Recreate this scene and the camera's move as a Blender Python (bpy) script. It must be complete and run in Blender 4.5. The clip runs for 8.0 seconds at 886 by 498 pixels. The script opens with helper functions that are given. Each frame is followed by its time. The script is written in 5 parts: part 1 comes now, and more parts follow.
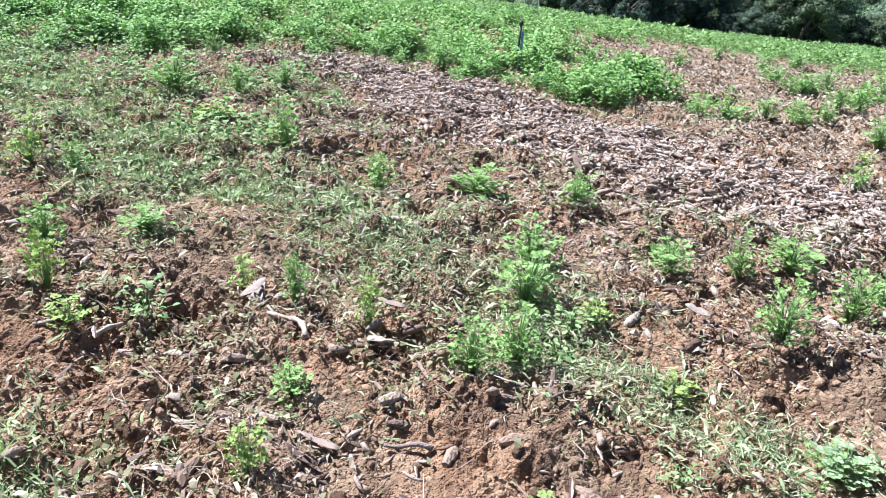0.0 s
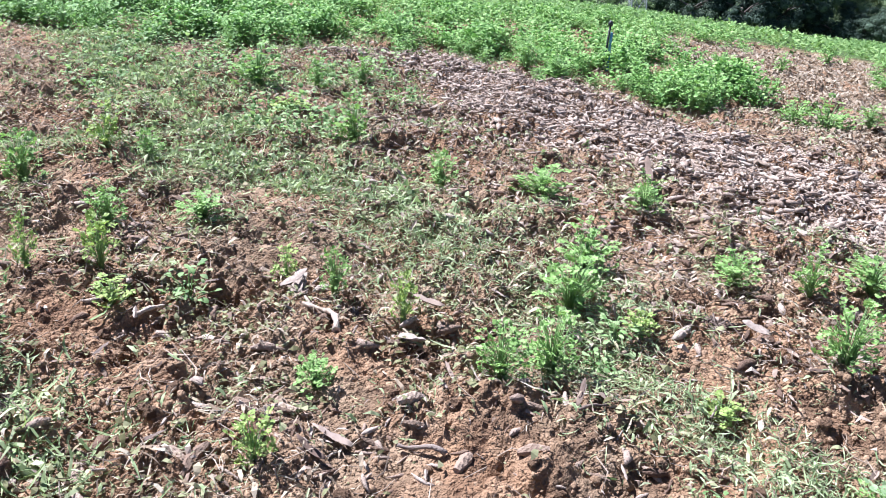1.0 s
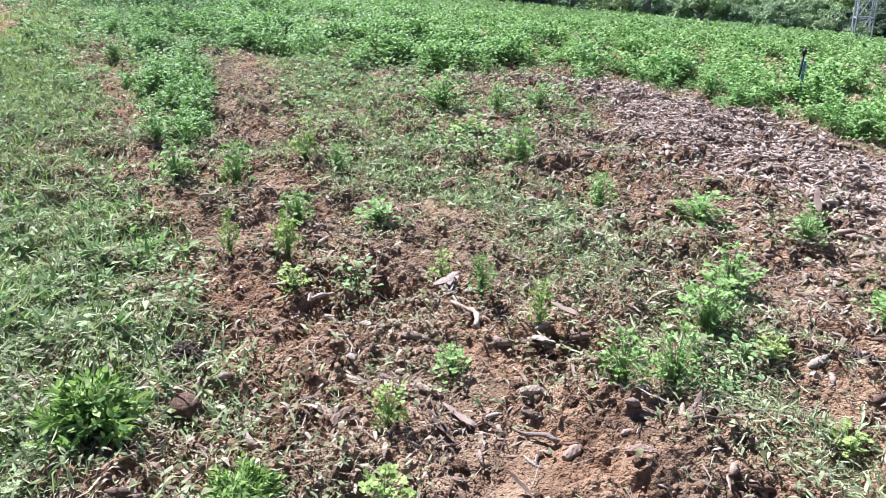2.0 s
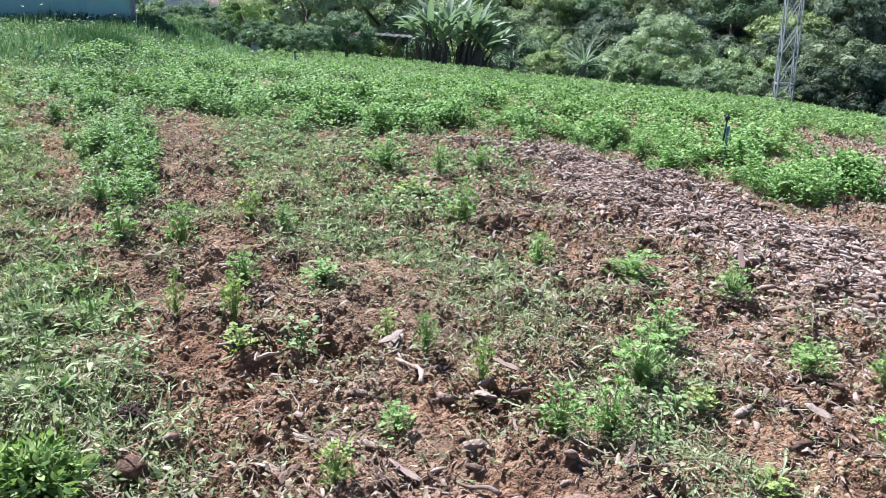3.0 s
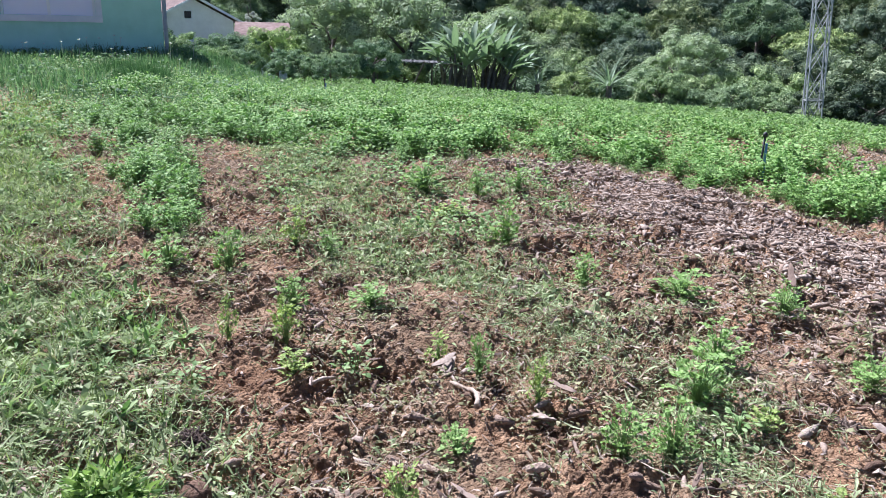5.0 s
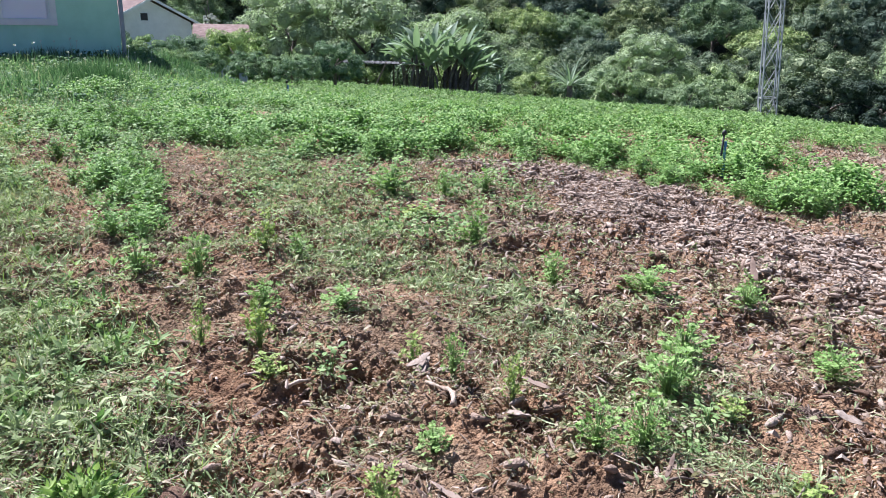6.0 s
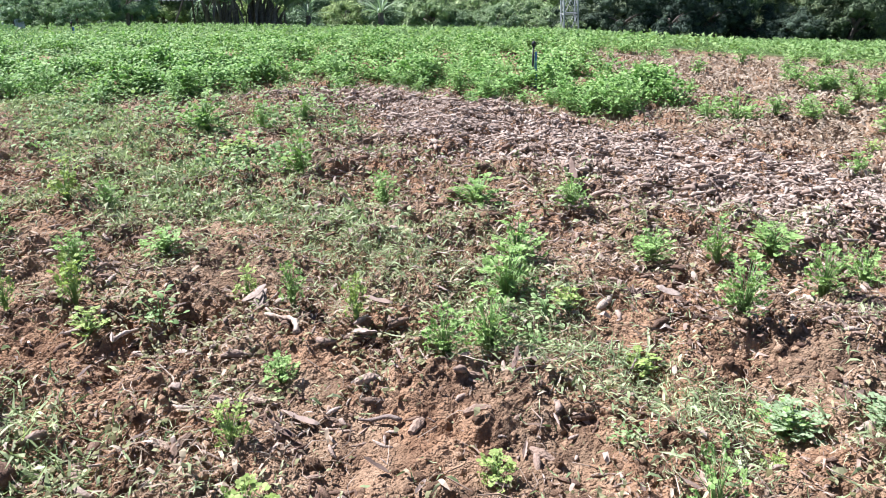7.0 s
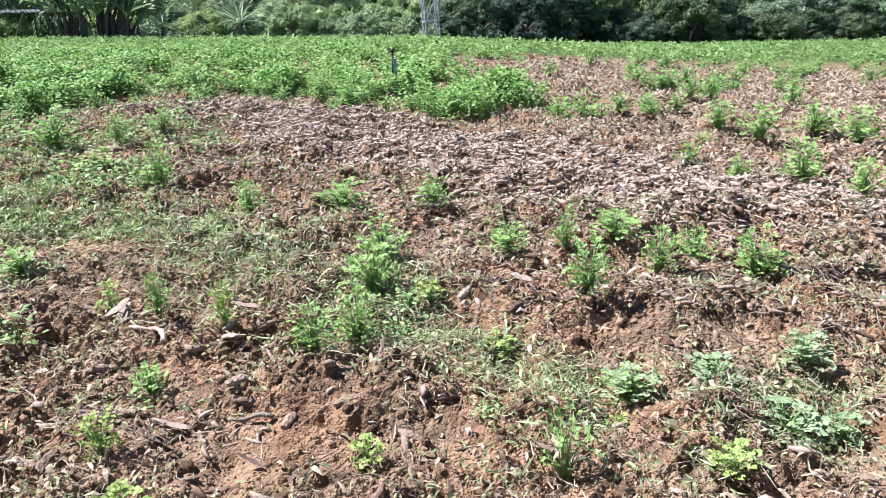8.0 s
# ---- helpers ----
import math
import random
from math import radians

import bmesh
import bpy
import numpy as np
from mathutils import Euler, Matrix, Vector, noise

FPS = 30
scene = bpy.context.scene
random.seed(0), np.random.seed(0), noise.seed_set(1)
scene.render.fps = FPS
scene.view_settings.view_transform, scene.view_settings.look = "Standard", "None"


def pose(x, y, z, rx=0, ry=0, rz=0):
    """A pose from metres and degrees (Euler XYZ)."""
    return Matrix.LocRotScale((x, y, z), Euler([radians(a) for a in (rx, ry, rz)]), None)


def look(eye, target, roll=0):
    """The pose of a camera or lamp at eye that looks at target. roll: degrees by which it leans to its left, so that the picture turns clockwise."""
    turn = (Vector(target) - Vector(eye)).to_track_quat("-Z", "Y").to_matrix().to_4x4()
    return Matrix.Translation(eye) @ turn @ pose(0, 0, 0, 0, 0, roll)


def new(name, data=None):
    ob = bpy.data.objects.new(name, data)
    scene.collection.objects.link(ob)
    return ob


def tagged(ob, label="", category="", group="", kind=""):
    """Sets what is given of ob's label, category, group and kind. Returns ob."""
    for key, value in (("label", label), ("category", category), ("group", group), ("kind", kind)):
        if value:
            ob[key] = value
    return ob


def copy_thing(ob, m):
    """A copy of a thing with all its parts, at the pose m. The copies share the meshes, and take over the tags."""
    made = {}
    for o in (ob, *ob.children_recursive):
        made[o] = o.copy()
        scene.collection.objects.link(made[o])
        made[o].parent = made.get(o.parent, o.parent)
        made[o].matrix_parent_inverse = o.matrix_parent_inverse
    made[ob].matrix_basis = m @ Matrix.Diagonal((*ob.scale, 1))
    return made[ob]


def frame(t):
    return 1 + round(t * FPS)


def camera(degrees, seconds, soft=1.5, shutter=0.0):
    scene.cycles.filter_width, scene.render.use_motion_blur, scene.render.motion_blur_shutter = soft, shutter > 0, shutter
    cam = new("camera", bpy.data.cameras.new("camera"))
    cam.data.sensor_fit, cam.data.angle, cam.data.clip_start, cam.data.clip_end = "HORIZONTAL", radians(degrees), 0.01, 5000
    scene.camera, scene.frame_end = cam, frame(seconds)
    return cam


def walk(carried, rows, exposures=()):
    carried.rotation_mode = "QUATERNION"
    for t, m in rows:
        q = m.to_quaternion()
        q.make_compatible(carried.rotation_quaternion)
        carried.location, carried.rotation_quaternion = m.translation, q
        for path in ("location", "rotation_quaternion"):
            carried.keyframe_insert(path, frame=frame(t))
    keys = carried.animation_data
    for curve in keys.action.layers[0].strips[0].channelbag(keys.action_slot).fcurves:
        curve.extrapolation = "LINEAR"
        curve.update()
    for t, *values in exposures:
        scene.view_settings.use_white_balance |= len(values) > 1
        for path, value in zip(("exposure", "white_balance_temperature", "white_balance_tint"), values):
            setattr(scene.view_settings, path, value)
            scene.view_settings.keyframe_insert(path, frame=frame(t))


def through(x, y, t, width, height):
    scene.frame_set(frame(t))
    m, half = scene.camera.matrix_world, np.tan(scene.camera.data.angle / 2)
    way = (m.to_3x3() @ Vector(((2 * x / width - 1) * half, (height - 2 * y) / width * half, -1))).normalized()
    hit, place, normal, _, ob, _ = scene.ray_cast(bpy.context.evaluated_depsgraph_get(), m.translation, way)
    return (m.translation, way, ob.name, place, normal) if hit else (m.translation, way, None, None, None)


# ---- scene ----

# ------------------------------------------------------------------ camera
cam = camera(59.9, 8.0, soft=0.6)
PATH = [
    (0, (0.119, 0.329, 1.556), (0.124, 2.155, 0.739), 4.9),
    (0.5, (0.263, 0.353, 1.541), (0.182, 2.174, 0.719), 3.8),
    (1, (0.332, 0.417, 1.526), (0.089, 2.22, 0.696), 4.5),
    (1.5, (0.478, 0.293, 1.534), (-0.151, 1.978, 0.658), 1.2),
    (2, (0.582, 0.193, 1.589), (-0.136, 1.881, 0.793), 2.1),
    (3.3, (0.62, 0.086, 1.644), (0.032, 1.888, 1.008), 3.3),
    (3.5, (0.614, 0.094, 1.639), (0.026, 1.898, 1.009), 3.3),
    (4, (0.606, 0.084, 1.651), (0.005, 1.894, 1.046), 3.1),
    (4.5, (0.576, 0.084, 1.629), (-0.116, 1.861, 1.025), 1.4),
    (4.7, (0.542, 0.075, 1.627), (-0.148, 1.854, 1.026), 1.5),
    (5.8, (0.486, 0.005, 1.655), (-0.129, 1.814, 1.063), 1.8),
    (6, (0.484, 0.006, 1.643), (-0.109, 1.822, 1.05), 1.5),
    (6.5, (0.466, 0.032, 1.574), (-0.051, 1.848, 0.914), -1.7),
    (6.6, (0.46, 0.042, 1.566), (0.037, 1.863, 0.854), -1.2),
    (6.9, (0.474, 0.048, 1.544), (0.232, 1.89, 0.804), -1.2),
    (7, (0.481, 0.051, 1.544), (0.322, 1.899, 0.796), -0.6),
    (7.2, (0.498, 0.038, 1.534), (0.454, 1.891, 0.783), 0.1),
    (7.5, (0.508, -0.004, 1.559), (0.548, 1.849, 0.807), -0.6),
    (8, (0.547, -0.102, 1.559), (0.705, 1.753, 0.826), -0.5),
]
walk(cam, [(t, look(eye, target, roll)) for t, eye, target, roll in PATH],
     exposures=[(0.0, 1.54, 5500, 15.5), (1.5, 1.58, 5480, 19), (2.2, 1.38, 5570, 20), (3.4, 1.30, 5580, 20.5), (4.5, 1.28, 5570, 21), (6.3, 1.27, 5750, 20), (7.0, 1.46, 5820, 19), (7.5, 1.44, 5810, 19), (8.0, 1.47, 5800, 18.5)])

# ------------------------------------------------------------------ world and sun
TO_SUN = Vector((-0.68, 0.36, 1.0)).normalized()
SUN_UP = math.asin(TO_SUN.z)
world = bpy.data.worlds.new("sky")
world.use_nodes = True
scene.world = world
wt = world.node_tree
sky = wt.nodes.new("ShaderNodeTexSky")
sky.sky_type = "NISHITA"
sky.sun_disc = False
sky.air_density = 0.5
sky.dust_density = 0.5
sky.sun_elevation = SUN_UP
sky.sun_rotation = math.atan2(TO_SUN.x, TO_SUN.y)
wt.links.new(sky.outputs[0], wt.nodes["Background"].inputs[0])
wt.nodes["Background"].inputs[1].default_value = 0.05
sun = new("sun", bpy.data.lights.new("sun", "SUN"))
sun.data.energy = 5.0
sun.data.angle = radians(0.55)
sun.data.color = (1.0, 0.97, 0.92)
sun.matrix_basis = look((0, 0, 30), Vector((0, 0, 30)) - TO_SUN)

# ------------------------------------------------------------------ small tools
rng = np.random.default_rng(7)


def mesh_of(name, V, T, smooth=False):
    V, T = np.asarray(V, float), np.asarray(T, np.int32)
    me = bpy.data.meshes.new(name)
    me.vertices.add(len(V))
    me.vertices.foreach_set("co", V.ravel())
    me.loops.add(T.size)
    me.loops.foreach_set("vertex_index", T.ravel())
    me.polygons.add(len(T))
    me.polygons.foreach_set("loop_start", np.arange(0, T.size, T.shape[1], dtype=np.int32))
    me.polygons.foreach_set("use_smooth", np.full(len(T), smooth))
    me.update(calc_edges=True)
    return me


def part(name, VT, mat, parent=None, label="", smooth=False):
    ob = new(name, mesh_of(name, VT[0], VT[1], smooth))
    ob.data.materials.append(mat)
    if parent:
        ob.parent = parent
    return tagged(ob, label)


def shared(name, me, m, parent):
    ob = new(name, me)
    ob.parent = parent
    ob.matrix_basis = m
    return ob


def hub(name, label, category, group=""):
    return tagged(new(name), label, category, group)


def stuff(name, VT, mat, label, category, smooth=False):
    return tagged(part(name, VT, mat, smooth=smooth), label, category, kind="stuff")


def join(pieces):
    V, T, n = [], [], 0
    for v, t in pieces:
        V.append(np.asarray(v, float))
        T.append(np.asarray(t, int) + n)
        n += len(v)
    return np.concatenate(V), np.concatenate(T)


def moved(VT, m):
    m = np.array(m)
    return np.asarray(VT[0]) @ m[:3, :3].T + m[:3, 3], VT[1]


def turns(yaw, pitch, roll):
    """Rotation matrices Rz(yaw) Rx(pitch) Ry(roll), one a row."""
    cz, sz, cx, sx, cy, sy = np.cos(yaw), np.sin(yaw), np.cos(pitch), np.sin(pitch), np.cos(roll), np.sin(roll)
    o, i = np.zeros_like(cz), np.ones_like(cz)
    A = np.array([[cz, -sz, o], [sz, cz, o], [o, o, i]]).transpose(2, 0, 1)
    B = np.array([[i, o, o], [o, cx, -sx], [o, sx, cx]]).transpose(2, 0, 1)
    C = np.array([[cy, o, sy], [o, i, o], [-sy, o, cy]]).transpose(2, 0, 1)
    return A @ B @ C


def strew(kinds, pos, yaw, pitch, roll, size):
    """Many copies of a few small shapes, joined: positions (N, 3), angles (N,), sizes (N,) or (N, 3)."""
    n = len(pos)
    yaw, pitch, roll = (np.broadcast_to(a, n).astype(float) for a in (yaw, pitch, roll))
    size = np.asarray(size, float)
    size = np.repeat(size[:, None], 3, 1) if size.ndim == 1 else size
    R = turns(yaw, pitch, roll)
    pick = rng.integers(0, len(kinds), n)
    out = []
    for k, (V, T) in enumerate(kinds):
        w = np.flatnonzero(pick == k)
        if not len(w):
            continue
        P = np.einsum("nij,nkj->nki", R[w], V[None] * size[w][:, None]) + pos[w][:, None]
        F = T[None] + (np.arange(len(w)) * len(V))[:, None, None]
        out.append((P.reshape(-1, 3), F.reshape(-1, T.shape[1])))
    return join(out)


def hashed(ix, iy, seed):
    h = (ix.astype(np.int64) * 374761393 + iy.astype(np.int64) * 668265263 + seed * 974711) & 0x7FFFFFFF
    h = ((h ^ (h >> 13)) * 1274126177) & 0x7FFFFFFF
    return ((h ^ (h >> 16)) & 0xFFFFF) / 1048575.0


def grain(x, y, seed=0):
    """Smooth value noise, about -1 to 1."""
    ix, iy = np.floor(x), np.floor(y)
    u, v = x - ix, y - iy
    u, v = u * u * (3 - 2 * u), v * v * (3 - 2 * v)
    a, b = hashed(ix, iy, seed), hashed(ix + 1, iy, seed)
    c, d = hashed(ix, iy + 1, seed), hashed(ix + 1, iy + 1, seed)
    return 2 * ((a * (1 - u) + b * u) * (1 - v) + (c * (1 - u) + d * u) * v) - 1


def lumps(x, y, seed=0):
    """Rounded lumps on a jittered grid: 1 at a lump's middle, 0 between."""
    ix, iy = np.floor(x), np.floor(y)
    best = np.full(np.shape(x), 9.0)
    for dx in (-1, 0, 1):
        for dy in (-1, 0, 1):
            px, py = ix + dx, iy + dy
            r = 0.55 + 0.45 * hashed(px, py, seed + 5)
            d = np.hypot(px + hashed(px, py, seed) - x, py + hashed(px, py, seed + 1) - y) / r
            best = np.minimum(best, d)
    return np.sqrt(np.clip(1 - best * best, 0, 1))


def soft(v, w=1.0):
    return w * np.log1p(np.exp(np.clip(v / w, -40, 40)))


def step(v, w):
    return 1 / (1 + np.exp(-np.clip(v / w, -40, 40)))


# ------------------------------------------------------------------ the plan of the field
def band_far(x):
    return np.interp(x, [-2.6, -1.2, -0.1, 1.0, 1.8, 2.5, 3.0, 3.7, 5.0], [8.0, 8.2, 7.8, 6.8, 6.1, 5.6, 5.1, 4.5, 3.6])


def band_near(x):
    return np.interp(x, [-2.6, -0.95, -0.3, 0.5, 1.2, 1.8, 2.5, 3.3, 5.0], [7.95, 7.3, 6.1, 5.6, 4.8, 4.3, 4.05, 3.8, 3.1])


def in_band(x, y):
    """1 on the long heap of dry husks, falling to 0 beside it."""
    return step(band_far(x) - y, 0.10) * step(y - band_near(x), 0.12) * step(x + 2.3, 0.2)


def in_husk2(x, y):
    """The second, farther spread of husks."""
    bare = np.clip(0.9 + 0.6 * grain(x / 0.7, y / 0.7, 63) + 0.3 * step(y - 7.4, 0.2), 0.72, 1)
    return bare * step(y - band_far(x) - 0.22, 0.15) * step(12.2 + 0.12 * (x - 4) - y, 0.4) * step(x - np.where(y < 7.6, 1.9, crop_right(y)), 0.2)


def crop_edge(x):
    return np.interp(x, [-9, -5.7, -4.3, -3.1, -1.3, -0.3, 0.55, 1.65, 2.1], [9.0, 8.1, 7.9, 7.95, 8.7, 8.5, 7.7, 7.3, 7.25])


def crop_right(y):
    return 2.15 + np.interp(y, [7.3, 7.9, 9.0, 10.5, 13.0], [0.0, 0.05, -0.35, -0.9, -0.9])


def grass_edge(y):
    return np.interp(y, [1.2, 1.9, 2.4, 2.7, 3.3, 3.7, 5.0, 6.8, 8.0, 12.0], [-0.95, -1.05, -1.6, -1.8, -2.6, -3.3, -4.5, -6.6, -8.2, -12.0])


def near_line(x, y, knots, wide):
    """1 along a bent line, soft at its width."""
    best = np.full(np.shape(x), 9.0)
    for (ax, ay), (bx, by) in zip(knots, knots[1:]):
        s = np.clip(((x - ax) * (bx - ax) + (y - ay) * (by - ay)) / ((bx - ax) ** 2 + (by - ay) ** 2), 0, 1)
        best = np.minimum(best, np.hypot(x - ax - s * (bx - ax), y - ay - s * (by - ay)))
    return step(wide - best, 0.08)


def in_mulch(x, y):
    """Where cut weeds lie: a trodden path and some patches."""
    m = near_line(x, y, [(-4.4, 7.6), (-3.0, 6.1), (-2.05, 5.3), (-1.7, 4.8)], 0.48)
    m = np.maximum(m, near_line(x, y, [(-1.9, 4.75), (-1.2, 4.4), (-0.75, 4.3), (-0.3, 3.85), (-0.1, 3.6)], 0.31))
    m = np.maximum(m, near_line(x, y, [(0.5, 3.35), (0.62, 2.95), (0.85, 2.65), (1.15, 2.45)], 0.25))
    m = np.maximum(m, near_line(x, y, [(0.95, 2.2), (1.3, 2.2), (2.4, 2.1), (3.4, 2.3)], 0.16) * np.clip(0.7 + 0.8 * grain(x / 0.25, y / 0.25, 47), 0.15, 1))
    return np.maximum(m, step(grass_edge(y) - 0.12 + 0.45 * grain(x / 0.45, y / 0.45, 44) - x, 0.22))


def in_strip(x, y):
    """Weeded brown strips between the crop rows."""
    m = near_line(x, y, [(-5.3, 7.5), (-4.2, 6.3), (-3.35, 5.15), (-3.0, 4.7)], 0.36)
    return np.maximum(m, near_line(x, y, [(-7.8, 7.7), (-5.9, 6.15), (-3.6, 4.35)], 0.20))


def in_bare(x, y):
    """Patches of freshly turned, clean red soil."""
    m = np.zeros(np.shape(x))
    for cx, cy, rx, ry in ((0.40, 2.15, 0.55, 0.40), (-0.15, 2.52, 0.28, 0.16), (1.62, 2.66, 0.20, 0.15), (1.98, 2.60, 0.34, 0.17), (1.30, 2.70, 0.13, 0.10), (-1.36, 2.62, 0.26, 0.22), (-2.45, 3.18, 0.3, 0.3), (-2.02, 3.0, 0.33, 0.28), (-1.78, 2.72, 0.22, 0.22),
                           (-1.10, 4.02, 0.45, 0.20), (-0.15, 4.12, 0.16, 0.16), (-2.9, 5.6, 0.35, 0.5), (-0.75, 3.35, 0.3, 0.2), (0.95, 2.95, 0.14, 0.2)):
        m = np.maximum(m, np.exp(-(((x - cx) / rx) ** 2 + ((y - cy) / ry) ** 2) ** 2))
    return m


def hollow(x, y, cx, cy, r, deep):
    return -deep * np.exp(-((x - cx) ** 2 + (y - cy) ** 2) / (r * r))


def lie(x, y):
    """The ground's height without its crumbs."""
    x, y = np.asarray(x, float), np.asarray(y, float)
    z = -0.09 * (soft(y - 11.5, 1.5) - soft(y - 41, 1.5)) - 0.5 * (1 - np.exp(-soft(x - 3.2, 0.8) / 4)) * np.clip(y / 10, 0, 1)
    z = z - 0.28 * np.clip((x + 16) / 18, 0, 1.2) * np.clip((y - 14) / 26, 0, 1)
    bank = step(-8.6 - 0.56 * (y - 11) - x, 0.6) * step(y - 9.5, 0.8) * step(20 - y, 1.2)
    z = z + bank * (0.32 + 0.09 * soft(y - 11.5, 1.5))
    wood = soft(y - 41, 1.5)
    z = z - 0.45 * np.clip(wood, 0, 11) + 0.10 * soft(y - 54, 3) + 0.2 * soft(y - 85, 5) - 0.3 * soft(y - 190, 15)
    return z


def ground(x, y):
    x, y = np.asarray(x, float), np.asarray(y, float)
    z = lie(x, y)
    near = step(14 - y, 1.5) * step(y - 0.7, 0.12) * step(9 - np.abs(x), 1.0)
    z = z + 0.05 * in_band(x, y) * near
    rough = 0.040 * grain(x / 0.42, y / 0.42, 3) + 0.046 * grain(x / 0.15, y / 0.15, 4) - 0.10 * np.clip(grain(x / 0.17, y / 0.12, 8) - 0.45, 0, 1)
    loose = np.clip(0.65 + 0.8 * grain(x / 0.35, y / 0.35, 9), 0.15, 1)
    wx, wy = x + 0.03 * grain(x / 0.09, y / 0.09, 14), y + 0.03 * grain(x / 0.09, y / 0.09, 15)
    crumb = 0.034 * np.abs(grain(wx / 0.11, wy / 0.11, 21)) + 0.030 * np.abs(grain(wx / 0.055, wy / 0.055, 23))
    crumb = crumb + 0.020 * np.abs(grain(wx / 0.030, wy / 0.030, 25)) + 0.008 * grain(x / 0.016, y / 0.016, 27)
    bare = in_bare(x, y)
    z = z + near * (1 - 0.45 * bare) * (rough + 1.45 * crumb * loose) + (1 - near) * step(12 - np.hypot(x, y), 2) * 0.03 * grain(x / 0.9, y / 0.9, 6)
    z = z + hollow(x, y, -0.36, 3.02, 0.16, 0.06) + hollow(x, y, 0.55, 2.05, 0.22, 0.02) + hollow(x, y, 1.1, 3.3, 0.12, 0.05)
    z = z + hollow(x, y, 1.75, 2.75, 0.4, -0.07) + hollow(x, y, -2.45, 3.2, 0.3, -0.06)
    return z


# ------------------------------------------------------------------ materials
def material(name, rough=0.8, gloss=0.3):
    mat = bpy.data.materials.new(name)
    mat.use_nodes = True
    nt = mat.node_tree
    b = nt.nodes["Principled BSDF"]
    b.inputs["Roughness"].default_value = rough
    b.inputs["Specular IOR Level"].default_value = gloss
    return mat, nt, b


def ramp(nt, src, stops):
    r = nt.nodes.new("ShaderNodeValToRGB")
    e = r.color_ramp.elements
    while len(e) < len(stops):
        e.new(0.5)
    for el, (p, c) in zip(e, stops):
        el.position, el.color = p, (*c, 1)
    nt.links.new(src, r.inputs[0])
    return r.outputs[0]


def noise_of(nt, scale, detail=4.0, rough=0.6, coord="Object"):
    tc = nt.nodes.new("ShaderNodeTexCoord")
    n = nt.nodes.new("ShaderNodeTexNoise")
    n.inputs["Scale"].default_value, n.inputs["Detail"].default_value = scale, detail
    n.inputs["Roughness"].default_value = rough
    nt.links.new(tc.outputs[coord], n.inputs["Vector"])
    return n.outputs["Fac"]


def blend(nt, fac, a, b, mode="MIX"):
    m = nt.nodes.new("ShaderNodeMix")
    m.data_type, m.blend_type = "RGBA", mode
    for s, v in ((m.inputs[0], fac), (m.inputs[6], a), (m.inputs[7], b)):
        if isinstance(v, (int, float)):
            s.default_value = v
        elif isinstance(v, tuple):
            s.default_value = (*v, 1)
        else:
            nt.links.new(v, s)
    return m.outputs[2]


def calc(nt, op, a, b=0.0):
    m = nt.nodes.new("ShaderNodeMath")
    m.operation, m.use_clamp = op, False
    for s, v in zip(m.inputs, (a, b)):
        if isinstance(v, (int, float)):
            s.default_value = v
        else:
            nt.links.new(v, s)
    return m.outputs[0]


def bump(nt, b, height, strength=0.4, dist=0.01):
    n = nt.nodes.new("ShaderNodeBump")
    n.inputs["Strength"].default_value, n.inputs["Distance"].default_value = strength, dist
    nt.links.new(height, n.inputs["Height"])
    nt.links.new(n.outputs[0], b.inputs["Normal"])


